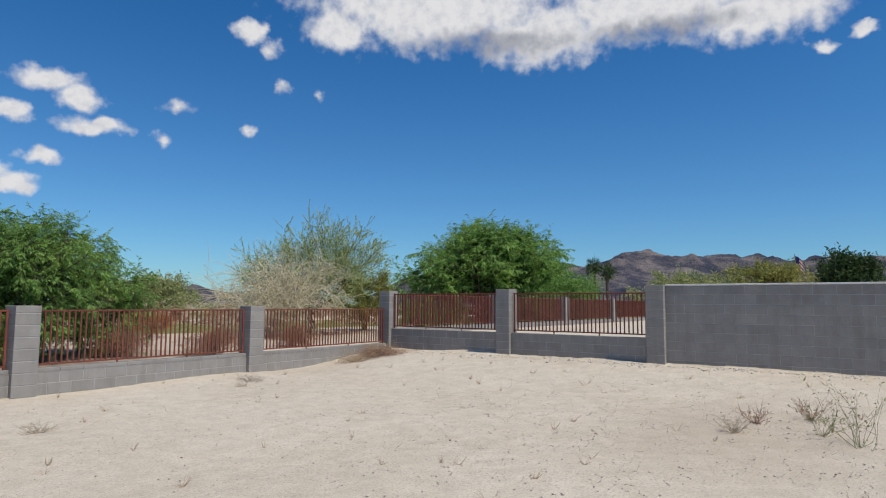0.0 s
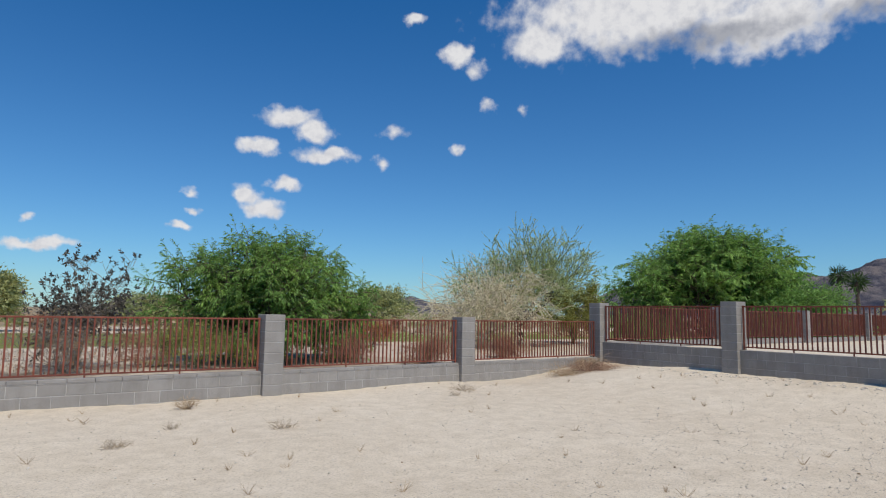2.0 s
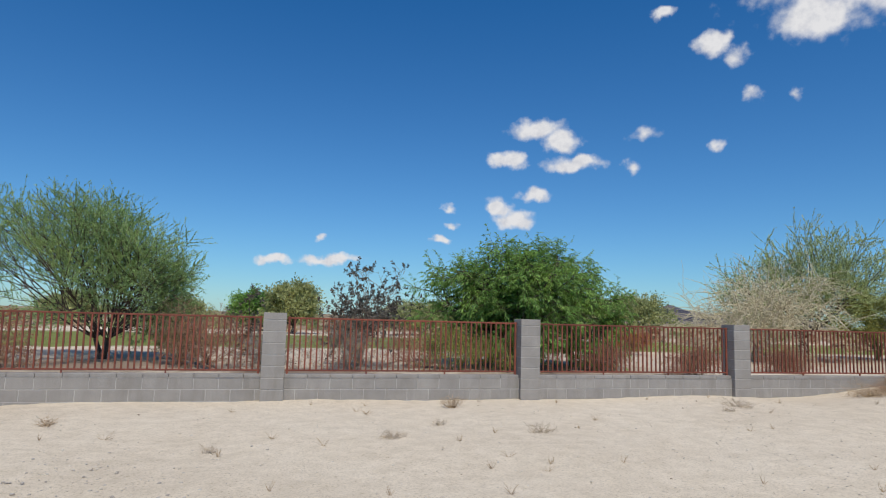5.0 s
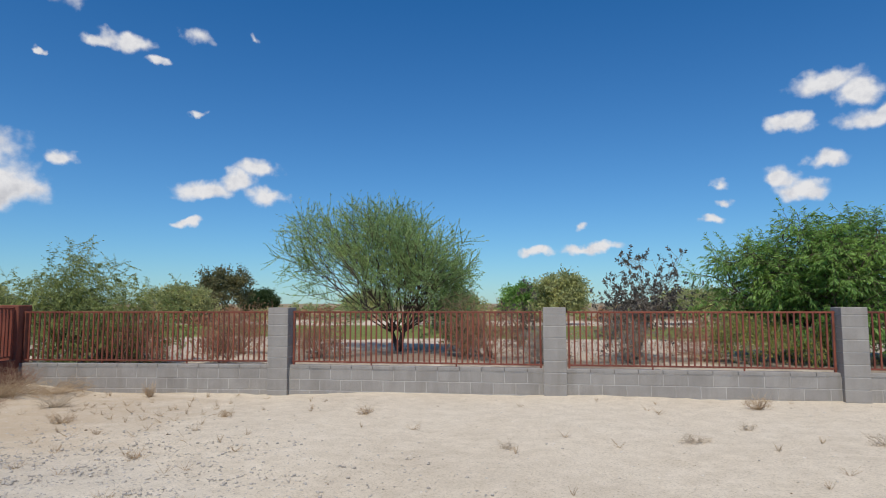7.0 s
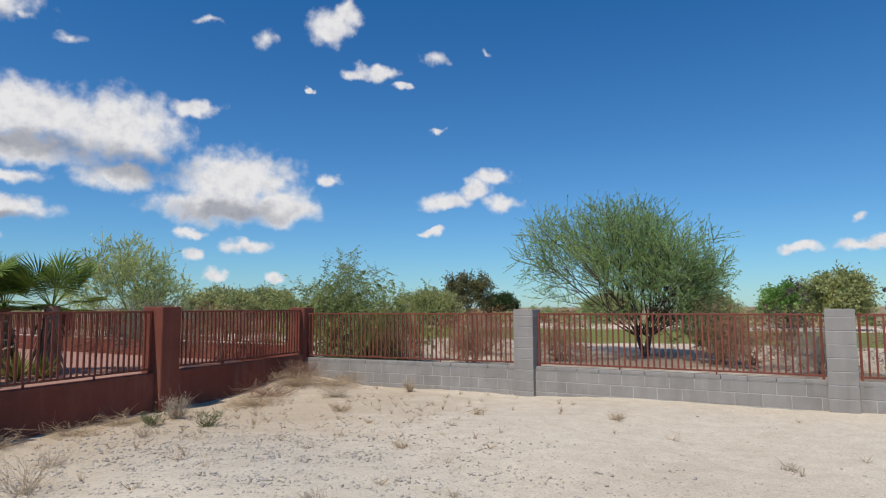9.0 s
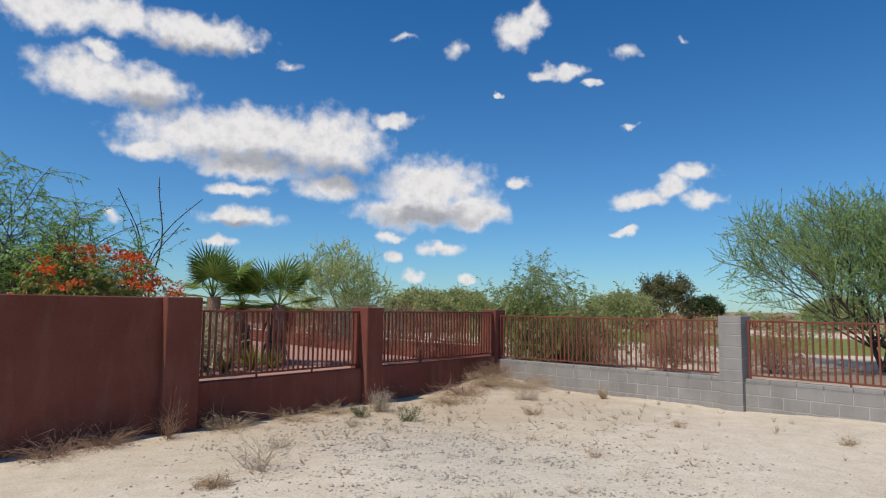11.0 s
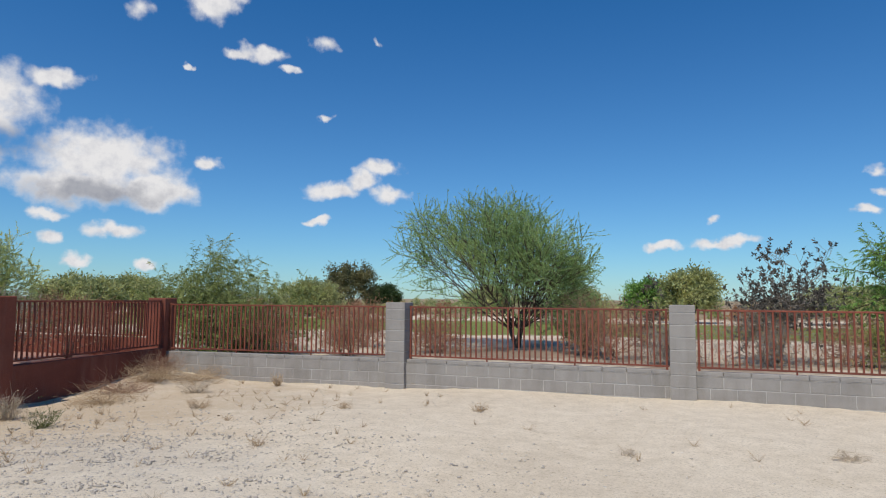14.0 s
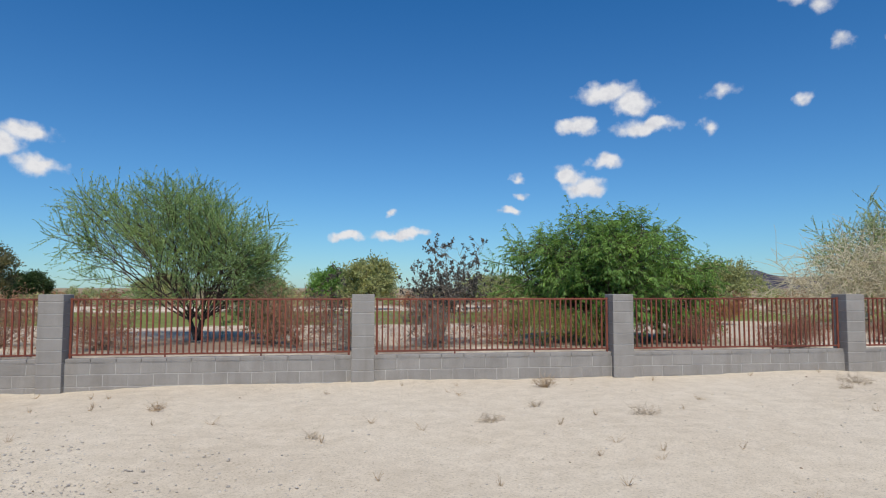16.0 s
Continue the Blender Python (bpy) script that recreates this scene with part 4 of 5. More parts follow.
def brush(name, x, y, seed, h, w, leaf, bark, label, limbs=16, kids=(7, 6), leaf_n=5, size=(0.07, 0.026), rise=(12, 78), bend=(0.2, 0.2, 0.2),
          wild=0.16, twig_len=0.28, mode="loose", twig_r=0.004, lobe=0.2, angle=(20, 60), stems=4, tip_only=False):
    return branching(name, at_ground(x, y, seed * 37 % 360), seed, 0.06 + h * 0.05, ((0, 0, h * 0.35), (w / 2, w / 2, h * 0.68)), limbs, kids, leaf_n, size,
                     bark, leaf, label, "bush", stems, 0.012 * h + 0.014, rise, angle, bend, wild, twig_len, twig_r, mode, lobe=lobe,
                     tip_only=tip_only)


RUSTY = "withered rust-brown desert bush"
brush("acacia_bush", -13.0, 4.2, 21, 3.7, 7.2, LEAF_ACACIA, BARK_GREEN, "sparse olive-green acacia bush with arching branches",
      20, (9, 8), 18, (0.10, 0.032), (24, 80), (-0.25, -0.3, -0.3), 0.08, 0.55, "pinnate", stems=5)
brush("acacia_bush", -13.8, 5.6, 22, 2.3, 6.4, LEAF_ACACIA, BARK, "low olive-green acacia bush behind the fence", 18, (8, 8), 14, (0.10, 0.034),
      (8, 75), (-0.1, -0.2, -0.2), 0.1, 0.45, "pinnate")
for bx, by, seed, h, w in ((-11.4, 4.6, 23, 1.5, 3.8), (-9.0, 5.4, 24, 1.4, 4.0), (-7.0, 7.6, 88, 1.3, 3.6), (-13.2, 7.0, 89, 1.6, 4.4),
                           (-10.2, 9.0, 97, 1.7, 4.2)):
    brush("rust_brown_bush", bx, by, seed, h, w, LEAF_RUST, BARK_RED, RUSTY, 19, (7, 5), 4, rise=(6, 80), twig_len=0.42)
brush("rust_brown_bush", -1.5, 7.6, 25, 1.8, 4.0, LEAF_RUST, BARK_RED, "withered rust-brown desert bush under a tree", 20, (8, 5), 4, rise=(6, 82),
      twig_len=0.42)
brush("rust_brown_bush", -2.6, 9.2, 26, 2.7, 2.3, LEAF_OLIVE, BARK_RED, "half-green brown desert bush", 18, (8, 6), 8, (0.08, 0.028), (40, 86))
brush("twiggy_bush", 0.0, 6.8, 27, 1.2, 3.0, LEAF_RUST, BARK_GREY, "leafless grey-purple twiggy bush", 22, (8, 5), 1, rise=(6, 80), twig_len=0.4)
brush("withered_bush", 2.75, 8.6, 28, 3.4, 4.6, LEAF_DARK, BARK_GREY, "tall dark withered bush with curled leaves", 17, (6, 5), 13, (0.10, 0.05),
      (50, 86), (0.1, 0.3, 0.4), 0.09, 0.38, "loose", 0.006, 0.25, (14, 36), 6, True)
brush("rust_brown_bush", 2.3, 7.4, 29, 1.6, 3.8, LEAF_RUST, BARK_GREY, "reddish twiggy bush behind the fence", 19, (8, 5), 3, rise=(8, 80), twig_len=0.4)
brush("rust_brown_bush", 4.4, 8.2, 98, 1.4, 3.2, LEAF_RUST, BARK_RED, "reddish twiggy bush behind the fence", 15, (7, 5), 3, rise=(8, 80), twig_len=0.4)
brush("withered_bush", -1.0, 13.8, 30, 3.1, 1.7, LEAF_DARK, BARK, "dark spiky withered bush", 6, (5, 4), 10, (0.12, 0.05),
      (62, 88), (0.2, 0.3, 0.3), 0.08, 0.4, "loose", 0.007, 0.3, (12, 30), 4, True)
bush("yellow_bush", 5.7, 7.6, 31, 1.1, 2.6, LEAF_YELLOW, BARK_GREEN, 7000, (0.08, 0.025), "low yellow-green bush under a mesquite", 12, 80, 1100)
bush("yellow_bush", 7.4, 7.2, 32, 0.8, 2.0, LEAF_YELLOW, BARK_GREEN, 3600, (0.08, 0.025), "low yellow-green bush under a mesquite", 12, 60, 700)
bush("orange_bush", 17.4, 17.4, 33, 1.1, 2.3, LEAF_ORANGE, BARK_RED, 6000, (0.10, 0.03), "dry orange desert bush on open gravel", 12, 80, 1000)
brush("twiggy_bush", 13.0, 5.8, 34, 0.9, 3.0, LEAF_RUST, BARK_RED, "brown twiggy bush behind the fence", 24, (8, 6), 2, rise=(6, 75), twig_len=0.35)
brush("twiggy_bush", 10.6, 7.6, 35, 0.8, 3.0, LEAF_RUST, BARK_RED, "brown twiggy bush near a mesquite", 24, (8, 6), 2, rise=(6, 75), twig_len=0.35)
brush("twiggy_bush", 17.5, 7.0, 36, 0.8, 2.8, LEAF_RUST, BARK_RED, "brown twiggy bush behind the fence", 24, (8, 6), 2, rise=(6, 75), twig_len=0.35)
x, y = bearing(49.0, 41)
bush("yellow_bush", x, y, 37, 3.6, 4.4, LEAF_YELLOW, BARK_GREEN, 13000, (0.16, 0.05), "tall yellow-green bush beside a palo verde", 12, 110, 1500, spread=0.1)
x, y = bearing(-56.8, 31)
branching("paloverde_tree", at_ground(x, y), 38, 0.8, ((0, 0, 2.3), (3.1, 2.7, 3.0)), 16, (11, 9), 24, (0.12, 0.030), BARK_GREEN, LEAF_GREY,
          "distant palo verde tree beyond the red wall", stems=3, trunk_r=0.09, rise=(15, 82), angle=(12, 36), bend=(0.2, 0.3, 0.25), wild=0.07,
          twig_len=0.6, lobe=0.15)
for az, d, h, w, leaf, seed, lab in ((-28.6, 70, 5.2, 6.0, LEAF_DUSK, 41, "dark green far tree with a broad crown"),
                                     (-25.6, 78, 3.1, 4.4, LEAF_DEEP, 42, "round dark green far tree beyond the turf"),
                                     (-32.0, 62, 3.0, 6.0, LEAF_SAGE, 43, "olive far tree beyond the turf"),
                                     (-2.4, 58, 3.2, 3.4, LEAF_MESQUITE, 44, "green far mesquite beyond the turf"),
                                     (1.2, 52, 3.9, 4.6, LEAF_SAGE, 45, "grey-green far palo verde beyond the turf"),
                                     (31.0, 62, 3.9, 8.5, LEAF_SAGE, 46, "olive far tree beyond the turf"),
                                     (27.0, 70, 3.6, 7.0, LEAF_SAGE, 47, "olive far tree beyond the turf"),
                                     (-50.0, 48, 2.7, 6.0, LEAF_SAGE, 48, "olive far tree beyond the turf"),
                                     (-46.0, 60, 3.2, 6.5, LEAF_SAGE, 49, "olive far tree beyond the turf"),
                                     (77.0, 55, 4.3, 9.0, LEAF_SAGE, 50, "olive-green far tree above the block wall"),
                                     (83.0, 58, 4.2, 9.0, LEAF_YELLOW, 51, "yellow-green far tree above the block wall"),
                                     (89.0, 50, 4.4, 3.6, LEAF_DEEP, 52, "dark green far tree above the block wall"),
                                     (-16.0, 75, 3.0, 7.0, LEAF_SAGE, 53, "olive far tree beyond the turf"),
                                     (12.5, 55, 2.6, 7.0, LEAF_SAGE, 54, "olive far tree beyond the turf"),
                                     (-8.0, 66, 2.4, 5.0, LEAF_SAGE, 55, "olive far tree beyond the turf")):
    x, y = bearing(az, d)
    woody("far_tree", at_ground(x, y, seed * 31 % 360), seed, h * 0.15, (0, 0, h * 0.55), (w / 2, w / 2, h * 0.46), 12, 190, 900, 12000,
          (0.26, 0.12), BARK, leaf, 0.10, 0.3, 0.0, stems=3, twig_len=0.6, spread=0.16, label=lab)


def far_scrub(name, leaf, seed, n, d0, d1, h0, h1, label):
    rng = np.random.default_rng(seed)
    s = Soup()
    for i in range(n):
        az, d = rng.uniform(-100, 100), rng.uniform(d0, d1)
        x, y = bearing(az, d)
        if y < 3:
            continue
        h, w = rng.uniform(h0, h1), rng.uniform(1.2, 3.6)
        k = 260
        p = rng.normal(size=(k, 3))
        p /= np.linalg.norm(p, axis=1)[:, None]
        p[:, 2] = np.abs(p[:, 2])
        p *= rng.uniform(0.3, 1, (k, 1)) ** 0.5 * np.array([w / 2, w / 2, h])
        s.leaves(p + np.array([x, y, -0.1]), rng, 0.34, 0.16)
    tagged(new(name, s.mesh(name, leaf)), label, "scrub", kind="stuff")


far_scrub("far_green_scrub", LEAF_SAGE, 61, 260, 62, 190, 0.9, 2.4, "far olive-green desert scrub")
far_scrub("far_brown_scrub", LEAF_RUST, 62, 300, 52, 170, 0.6, 1.7, "far rust-brown dry scrub")
far_scrub("far_straw_scrub", STRAW, 63, 160, 48, 120, 0.4, 1.1, "far straw-coloured dry scrub")


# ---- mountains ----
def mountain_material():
    m, nt, b = nodes_of("haze_blue_mountain_rock", 0.95, 0, 0.1)
    # blue of the distant air is mixed into the rock colour; no real haze
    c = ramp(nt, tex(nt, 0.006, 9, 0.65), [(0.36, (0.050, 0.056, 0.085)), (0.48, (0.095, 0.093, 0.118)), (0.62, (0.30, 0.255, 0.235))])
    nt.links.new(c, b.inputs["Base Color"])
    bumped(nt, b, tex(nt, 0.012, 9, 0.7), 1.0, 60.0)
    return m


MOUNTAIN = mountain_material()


def mountain_range(name, az0, az1, dist, depth, tops, seed, label):
    """A ridge seen between two bearings; tops are (bearing, elevation in degrees)."""
    na, nd = 260, 46
    az = np.linspace(az0, az1, na)
    crest = np.interp(az, [t[0] for t in tops], [t[1] for t in tops])
    V = np.zeros((nd, na, 3))
    for j in range(nd):
        f = j / (nd - 1)
        d = dist - depth + f * depth * 1.6
        prof = math.sin(min(1.0, f / 0.62) * math.pi / 2) if f < 0.62 else max(0.0, 1 - (f - 0.62) / 0.38)
        for i in range(na):
            x, y = bearing(az[i], d)
            r = noise.hetero_terrain((x / 420 + seed, y / 420, 0.3), 0.9, 2.1, 7, 0.6) * 0.16
            g = noise.fractal((x / 140, y / 140 + seed, 0.7), 1.0, 2.0, 6) * 0.11
            h = max(0.0, math.tan(radians(crest[i])) * dist * (prof * (0.62 + r) + g * prof))
            V[j, i] = (x, y, h - 6 + 8 * prof)
    s = Soup()
    i, j = np.meshgrid(np.arange(na - 1), np.arange(nd - 1))
    a = j * na + i
    s.add(V.reshape(-1, 3), np.stack([a, a + 1, a + na + 1, a + na], -1).reshape(-1, 4))
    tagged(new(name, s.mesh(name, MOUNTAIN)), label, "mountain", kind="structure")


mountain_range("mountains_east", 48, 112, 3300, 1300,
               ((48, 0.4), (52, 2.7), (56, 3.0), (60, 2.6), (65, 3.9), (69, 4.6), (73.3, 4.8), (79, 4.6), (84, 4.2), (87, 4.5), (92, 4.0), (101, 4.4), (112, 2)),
               1.7, "bare rocky desert mountain range, haze tinted into its colour")
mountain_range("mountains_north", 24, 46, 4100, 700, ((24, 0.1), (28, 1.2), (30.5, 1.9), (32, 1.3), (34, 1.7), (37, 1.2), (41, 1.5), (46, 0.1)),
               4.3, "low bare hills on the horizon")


# ---- western garden ----
def fan_palm(x, y, seed, h, leaf_r, leaves):
    rng = np.random.default_rng(seed)
    root = new("fan_palm")
    root.matrix_world = at_ground(x, y)
    tr = Soup()
    tr.tube(curve((0, 0, -0.1), (rng.normal() * 0.05, rng.normal() * 0.05, h), rng, 0.03, 9), 0.20, 0.14, 9)
    new("trunk", tr.mesh("trunk", BARK_RED)).parent = root
    for i in range(leaves):
        dry = i < leaves * 0.6
        th = i * 2.39996 + rng.normal() * 0.2
        rise = rng.uniform(-1.4, -0.9) if dry else (rng.uniform(0.7, 1.35) if i % 3 else rng.uniform(-0.1, 0.5))
        d = np.array([math.cos(th) * math.cos(rise), math.sin(th) * math.cos(rise), math.sin(rise)])
        a = np.array([0, 0, h - 0.05 - (rng.uniform(0, 0.8) if dry else 0)])
        pl = leaf_r * (rng.uniform(0.25, 0.4) if dry else rng.uniform(0.75, 1.15))
        tip = a + d * pl
        s = Soup()
        s.tube(curve(a, tip, rng, 0.02, 4, 0.03), 0.014, 0.009, 4)
        side = np.cross(d, (0, 0, 1.0))
        side /= np.linalg.norm(side) + 1e-6
        up = np.cross(side, d)
        n = 12 if dry else 38
        for k in range(n):
            f = (k / (n - 1) - 0.5) * 2
            ang = f * (0.7 if dry else 2.05)
            dd = d * math.cos(ang) + side * math.sin(ang) + up * (0.10 * (k % 2) - 0.05)
            L0 = leaf_r * (0.75 if dry else 1) * (1 - 0.22 * abs(f)) * rng.uniform(0.88, 1.05)
            w = np.cross(dd, up)
            w /= np.linalg.norm(w) + 1e-6
            mid = tip + dd * L0 * 0.5
            end = tip + dd * L0 + np.array([0, 0, -0.05 - 0.3 * dry]) * L0 * rng.uniform(0.4, 1.8)
            ww = leaf_r * 0.024
            fold = up * ww * 0.8
            s.add([tip, mid + w * ww + fold, mid, end, mid - w * ww + fold], [[0, 1, 3, 2], [0, 2, 3, 4]])
        new("leaf", s.mesh("leaf", LEAF_PALM_DRY if dry else LEAF_PALM)).parent = root
        if dry:
            tagged(root.children[-1], "dry brown hanging leaf")
    return tagged(root, "young fan palm with dry brown skirt", "palm", "fan palms behind the red wall")


for az, d, h, r, seed in ((-67.5, 14.6, 1.50, 0.66, 71), (-65.2, 15.4, 1.30, 0.62, 72), (-62.2, 15.0, 1.35, 0.66, 73)):
    x, y = bearing(az, d)
    fan_palm(x, y, seed, h, r, 36)


def ocotillo(x, y, seed):
    rng = np.random.default_rng(seed)
    root = new("ocotillo")
    root.matrix_world = at_ground(x, y)
    for i, (out, h) in enumerate(((-0.5, 4.0), (0.35, 4.35), (1.3, 3.9), (0.85, 3.3), (-0.3, 3.3))):
        s = Soup()
        p = curve((0, 0, 0), (out * 0.276, out * 0.96, h), rng, 0.25, 14)
        p[:, 0] += -out * 0.10 * np.sin(np.linspace(0, 3.1, 14))
        p[:, 1] += -out * 0.55 * np.sin(np.linspace(0, 3.1, 14)) + 0.06 * np.sin(np.linspace(0, 11, 14) + i)
        s.tube(p, 0.026, 0.010, 5)
        k = rng.integers(1, 13, 90)
        s.leaves(p[k] + rng.normal(size=(90, 3)) * 0.025, rng, 0.045, 0.014)
        new("cane", s.mesh("cane", BARK)).parent = root
    return tagged(root, "thorny ocotillo with long bare canes", "ocotillo")


x, y = bearing(-73.2, 16.5)
ocotillo(x, y, 74)


def flowering_bush(x, y, seed, h, w, heads):
    ob = brush("flowering_bush", x, y, seed, h, w, LEAF_YELLOW, BARK_GREEN, "green bird-of-paradise bush with orange-red flowers",
               20, (9, 8), 18, (0.085, 0.026), (14, 80), (0.1, 0.0, -0.15), 0.09, 0.42, "pinnate", stems=5)
    rng = np.random.default_rng(seed + 1)
    for i in range(heads):
        th, el = rng.uniform(0, 2 * math.pi), rng.uniform(0.05, 1.25)
        c = np.array([math.cos(th) * math.cos(el) * w * 0.46, math.sin(th) * math.cos(el) * w * 0.46, h * 0.42 + math.sin(el) * h * 0.54])
        s = Soup()
        n = 44
        s.leaves(c + rng.normal(size=(n, 3)) * np.array([0.09, 0.09, 0.035]), rng, 0.06, 0.045)
        new("flower_head", s.mesh("flower_head", FLOWER)).parent = ob
    return ob


x, y = bearing(-76.4, 13.6)
flowering_bush(x, y, 75, 2.5, 3.0, 40)
x, y = bearing(-72.8, 14.2)
flowering_bush(x, y, 79, 2.1, 2.0, 26)
x, y = bearing(-80.0, 15.5)
branching("mesquite_tree", at_ground(x, y), 76, 0.6, ((0, 0, 1.9), (3.0, 2.6, 2.4)), 18, (10, 9), 18, (0.11, 0.028), BARK, LEAF_MESQUITE,
          "feathery green tree behind the red wall", stems=3, trunk_r=0.08, rise=(10, 80), angle=(16, 46), bend=(0.1, 0.0, -0.3), wild=0.09,
          twig_len=0.7, mode="pinnate", lobe=0.2)


def spiky_clump(x, y, seed, h, n, material, label):
    rng = np.random.default_rng(seed)
    s = Soup()
    for i in range(n):
        th, e = rng.uniform(0, 2 * math.pi), rng.uniform(0.35, 1.45)
        d = np.array([math.cos(th) * math.cos(e), math.sin(th) * math.cos(e), math.sin(e)])
        w = np.array([-math.sin(th), math.cos(th), 0]) * 0.022
        L0 = h * rng.uniform(0.7, 1.15)
        s.add([-w, w, d * L0 * 0.6 + w * 0.8, d * L0, d * L0 * 0.6 - w * 0.8], [[0, 1, 2, 3, 4]])
    ob = new("spiky_plant", s.mesh("spiky_plant", material))
    ob.matrix_world = at_ground(x, y)
    return tagged(ob, label, "plant")


for i, (az, d, h) in enumerate(((-64.2, 14.0, 0.62), (-62.6, 14.3, 0.5), (-66.3, 13.6, 0.55))):
    x, y = bearing(az, d)
    spiky_clump(x, y, 80 + i, h, 70, LEAF_YELLOW, "spiky yellow-green agave clump under the palms")
x, y = bearing(-68.5, 13.4)
bush("dry_bush", x, y, 84, 1.0, 1.6, LEAF_OLIVE, BARK_PALE, 2200, (0.06, 0.02), "straggly dry bush under the palms")
x, y = bearing(-54.5, 15.5)
bush("twiggy_bush", x, y, 85, 1.3, 2.2, LEAF_OLIVE, BARK_GREY, 2600, (0.06, 0.02), "grey twiggy bush behind the red wall")
x, y = bearing(-50.0, 16.0)
bush("twiggy_bush", x, y, 86, 1.2, 2.2, LEAF_RUST, BARK_RED, 2200, (0.06, 0.02), "brown twiggy bush behind the red wall")
x, y = bearing(-57.5, 22.0)
bush("rust_brown_bush", x, y, 87, 1.5, 3.0, LEAF_RUST, BARK_RED, 3600, (0.07, 0.025), "withered rust-brown desert bush")


def pergola(x0, x1, y0, y1, z):
    root = new("pergola")
    for x in (x0 + 0.15, x1 - 0.35):
        for y in (y0 + 0.2, y1 - 0.2):
            part("post", box_bm(x - 0.09, x + 0.09, y - 0.09, y + 0.09, LOT_WEST - 0.05, z, 0.008), DARK_WOOD, root)
    for y in (y0 + 0.2, y1 - 0.2):
        part("beam", box_bm(x0, x1, y - 0.05, y + 0.05, z, z + 0.2, 0.008), DARK_WOOD, root)
    n = int((x1 - x0) / 0.16)
    me = box_mesh("slat", 0.05, y1 - y0 + 0.3, 0.09, 0.004, DARK_WOOD)
    for i in range(n):
        shared("slat", me, root, Matrix.Translation((x0 + 0.08 + i * 0.16, (y0 + y1) / 2, z + 0.245)))
    return tagged(root, "dark wooden pergola with slatted roof", "pergola")


pergola(-20.5, -15.9, -11.0, -8.5, 2.15)


# ---- beyond the east wall ----
def tall_palm(x, y, seed, h):
    rng = np.random.default_rng(seed)
    root = new("tall_palm")
    root.matrix_world = at_ground(x, y)
    t = Soup()
    t.tube(curve((0, 0, -0.1), (rng.normal() * 0.2, 0, h), rng, 0.1, 9), 0.28, 0.20, 8)
    new("trunk", t.mesh("trunk", BARK)).parent = root
    s = Soup()
    n = 420
    d = rng.normal(size=(n, 3))
    d /= np.linalg.norm(d, axis=1)[:, None]
    s.leaves(np.array([0, 0, h]) + d * rng.uniform(0.1, 0.9, (n, 1)), rng, 0.9, 0.10, d * 1.2, 0.3)
    new("crown", s.mesh("crown", LEAF_DEEP)).parent = root
    return tagged(root, "tall far palm with dark crown", "palm", "far palms")


for az, d, h, seed in ((69.2, 92, 7.2, 91), (70.4, 88, 6.2, 92)):
    x, y = bearing(az, d)
    tall_palm(x, y, seed, h)


def flag_pole(x, y):
    root = new("flag_pole")
    root.matrix_world = at_ground(x, y, -95)
    s = Soup()
    s.tube([(0, 0, 0), (0, 0, 3), (0, 0, 5.7)], 0.06, 0.04, 8)
    new("pole", s.mesh("pole", METAL)).parent = root
    red = plain("red_cloth", (0.45, 0.03, 0.04), (0.55, 0.05, 0.06), 6)
    white = plain("white_cloth", (0.7, 0.7, 0.7), (0.8, 0.8, 0.8), 6)
    blue = plain("blue_cloth", (0.03, 0.04, 0.16), (0.05, 0.06, 0.22), 6)

    def cloth(name, u0, u1, v0, v1, mat, off):
        f = Soup()
        us = np.linspace(u0, u1, 7)
        grid = []
        for v in (v0, v1):
            for u in us:
                grid.append((u * 0.75, 0.10 * math.sin(u * 9) * u + off, 5.55 - v - 0.75 * u * u))
        i = np.arange(6)
        f.add(grid, np.stack([i, i + 1, i + 8, i + 7], -1))
        new(name, f.mesh(name, mat)).parent = root

    for k in range(7):
        cloth("stripe", 0.05, 1.0, k * 0.17, (k + 1) * 0.17, red if k % 2 == 0 else white, 0.0)
    cloth("canton", 0.05, 0.45, -0.005, 0.66, blue, -0.012)
    return tagged(root, "limp striped flag on a steel pole", "flag")


x, y = bearing(85.1, 66)
flag_pole(x, y)


# ---- weeds, twigs and stones on the ground ----
def weed(x, y, seed, h, w, material, label, blades=70, name="dry_weed", leafy=0):
    rng = np.random.default_rng(seed)
    s = Soup()
    for i in range(blades):
        th = rng.uniform(0, 2 * math.pi)
        r = w / 2 * rng.uniform(0.2, 1) ** 0.7
        a = np.array([math.cos(th), math.sin(th), 0]) * r * 0.25 * rng.uniform(0, 1)
        b = np.array([math.cos(th) * r, math.sin(th) * r, h * rng.uniform(0.25, 1.0)])
        p = curve(a, b, rng, 0.16 * w, 5, 0.1 * h)
        s.tube(p, 0.0030, 0.0013, 3)
        q = b + rng.normal(size=3) * 0.12 * w
        s.tube(curve(p[2], q, rng, 0.02, 3), 0.0022, 0.001, 3)
    if leafy:
        v = np.concatenate(s.v)
        s.leaves(v[rng.integers(0, len(v), leafy)] + rng.normal(size=(leafy, 3)) * 0.012, rng, 0.03, 0.012)
    ob = new(name, s.mesh(name, material))
    ob.matrix_world = at_ground(x, y, 0, -0.01)
    return tagged(ob, label, "weed")


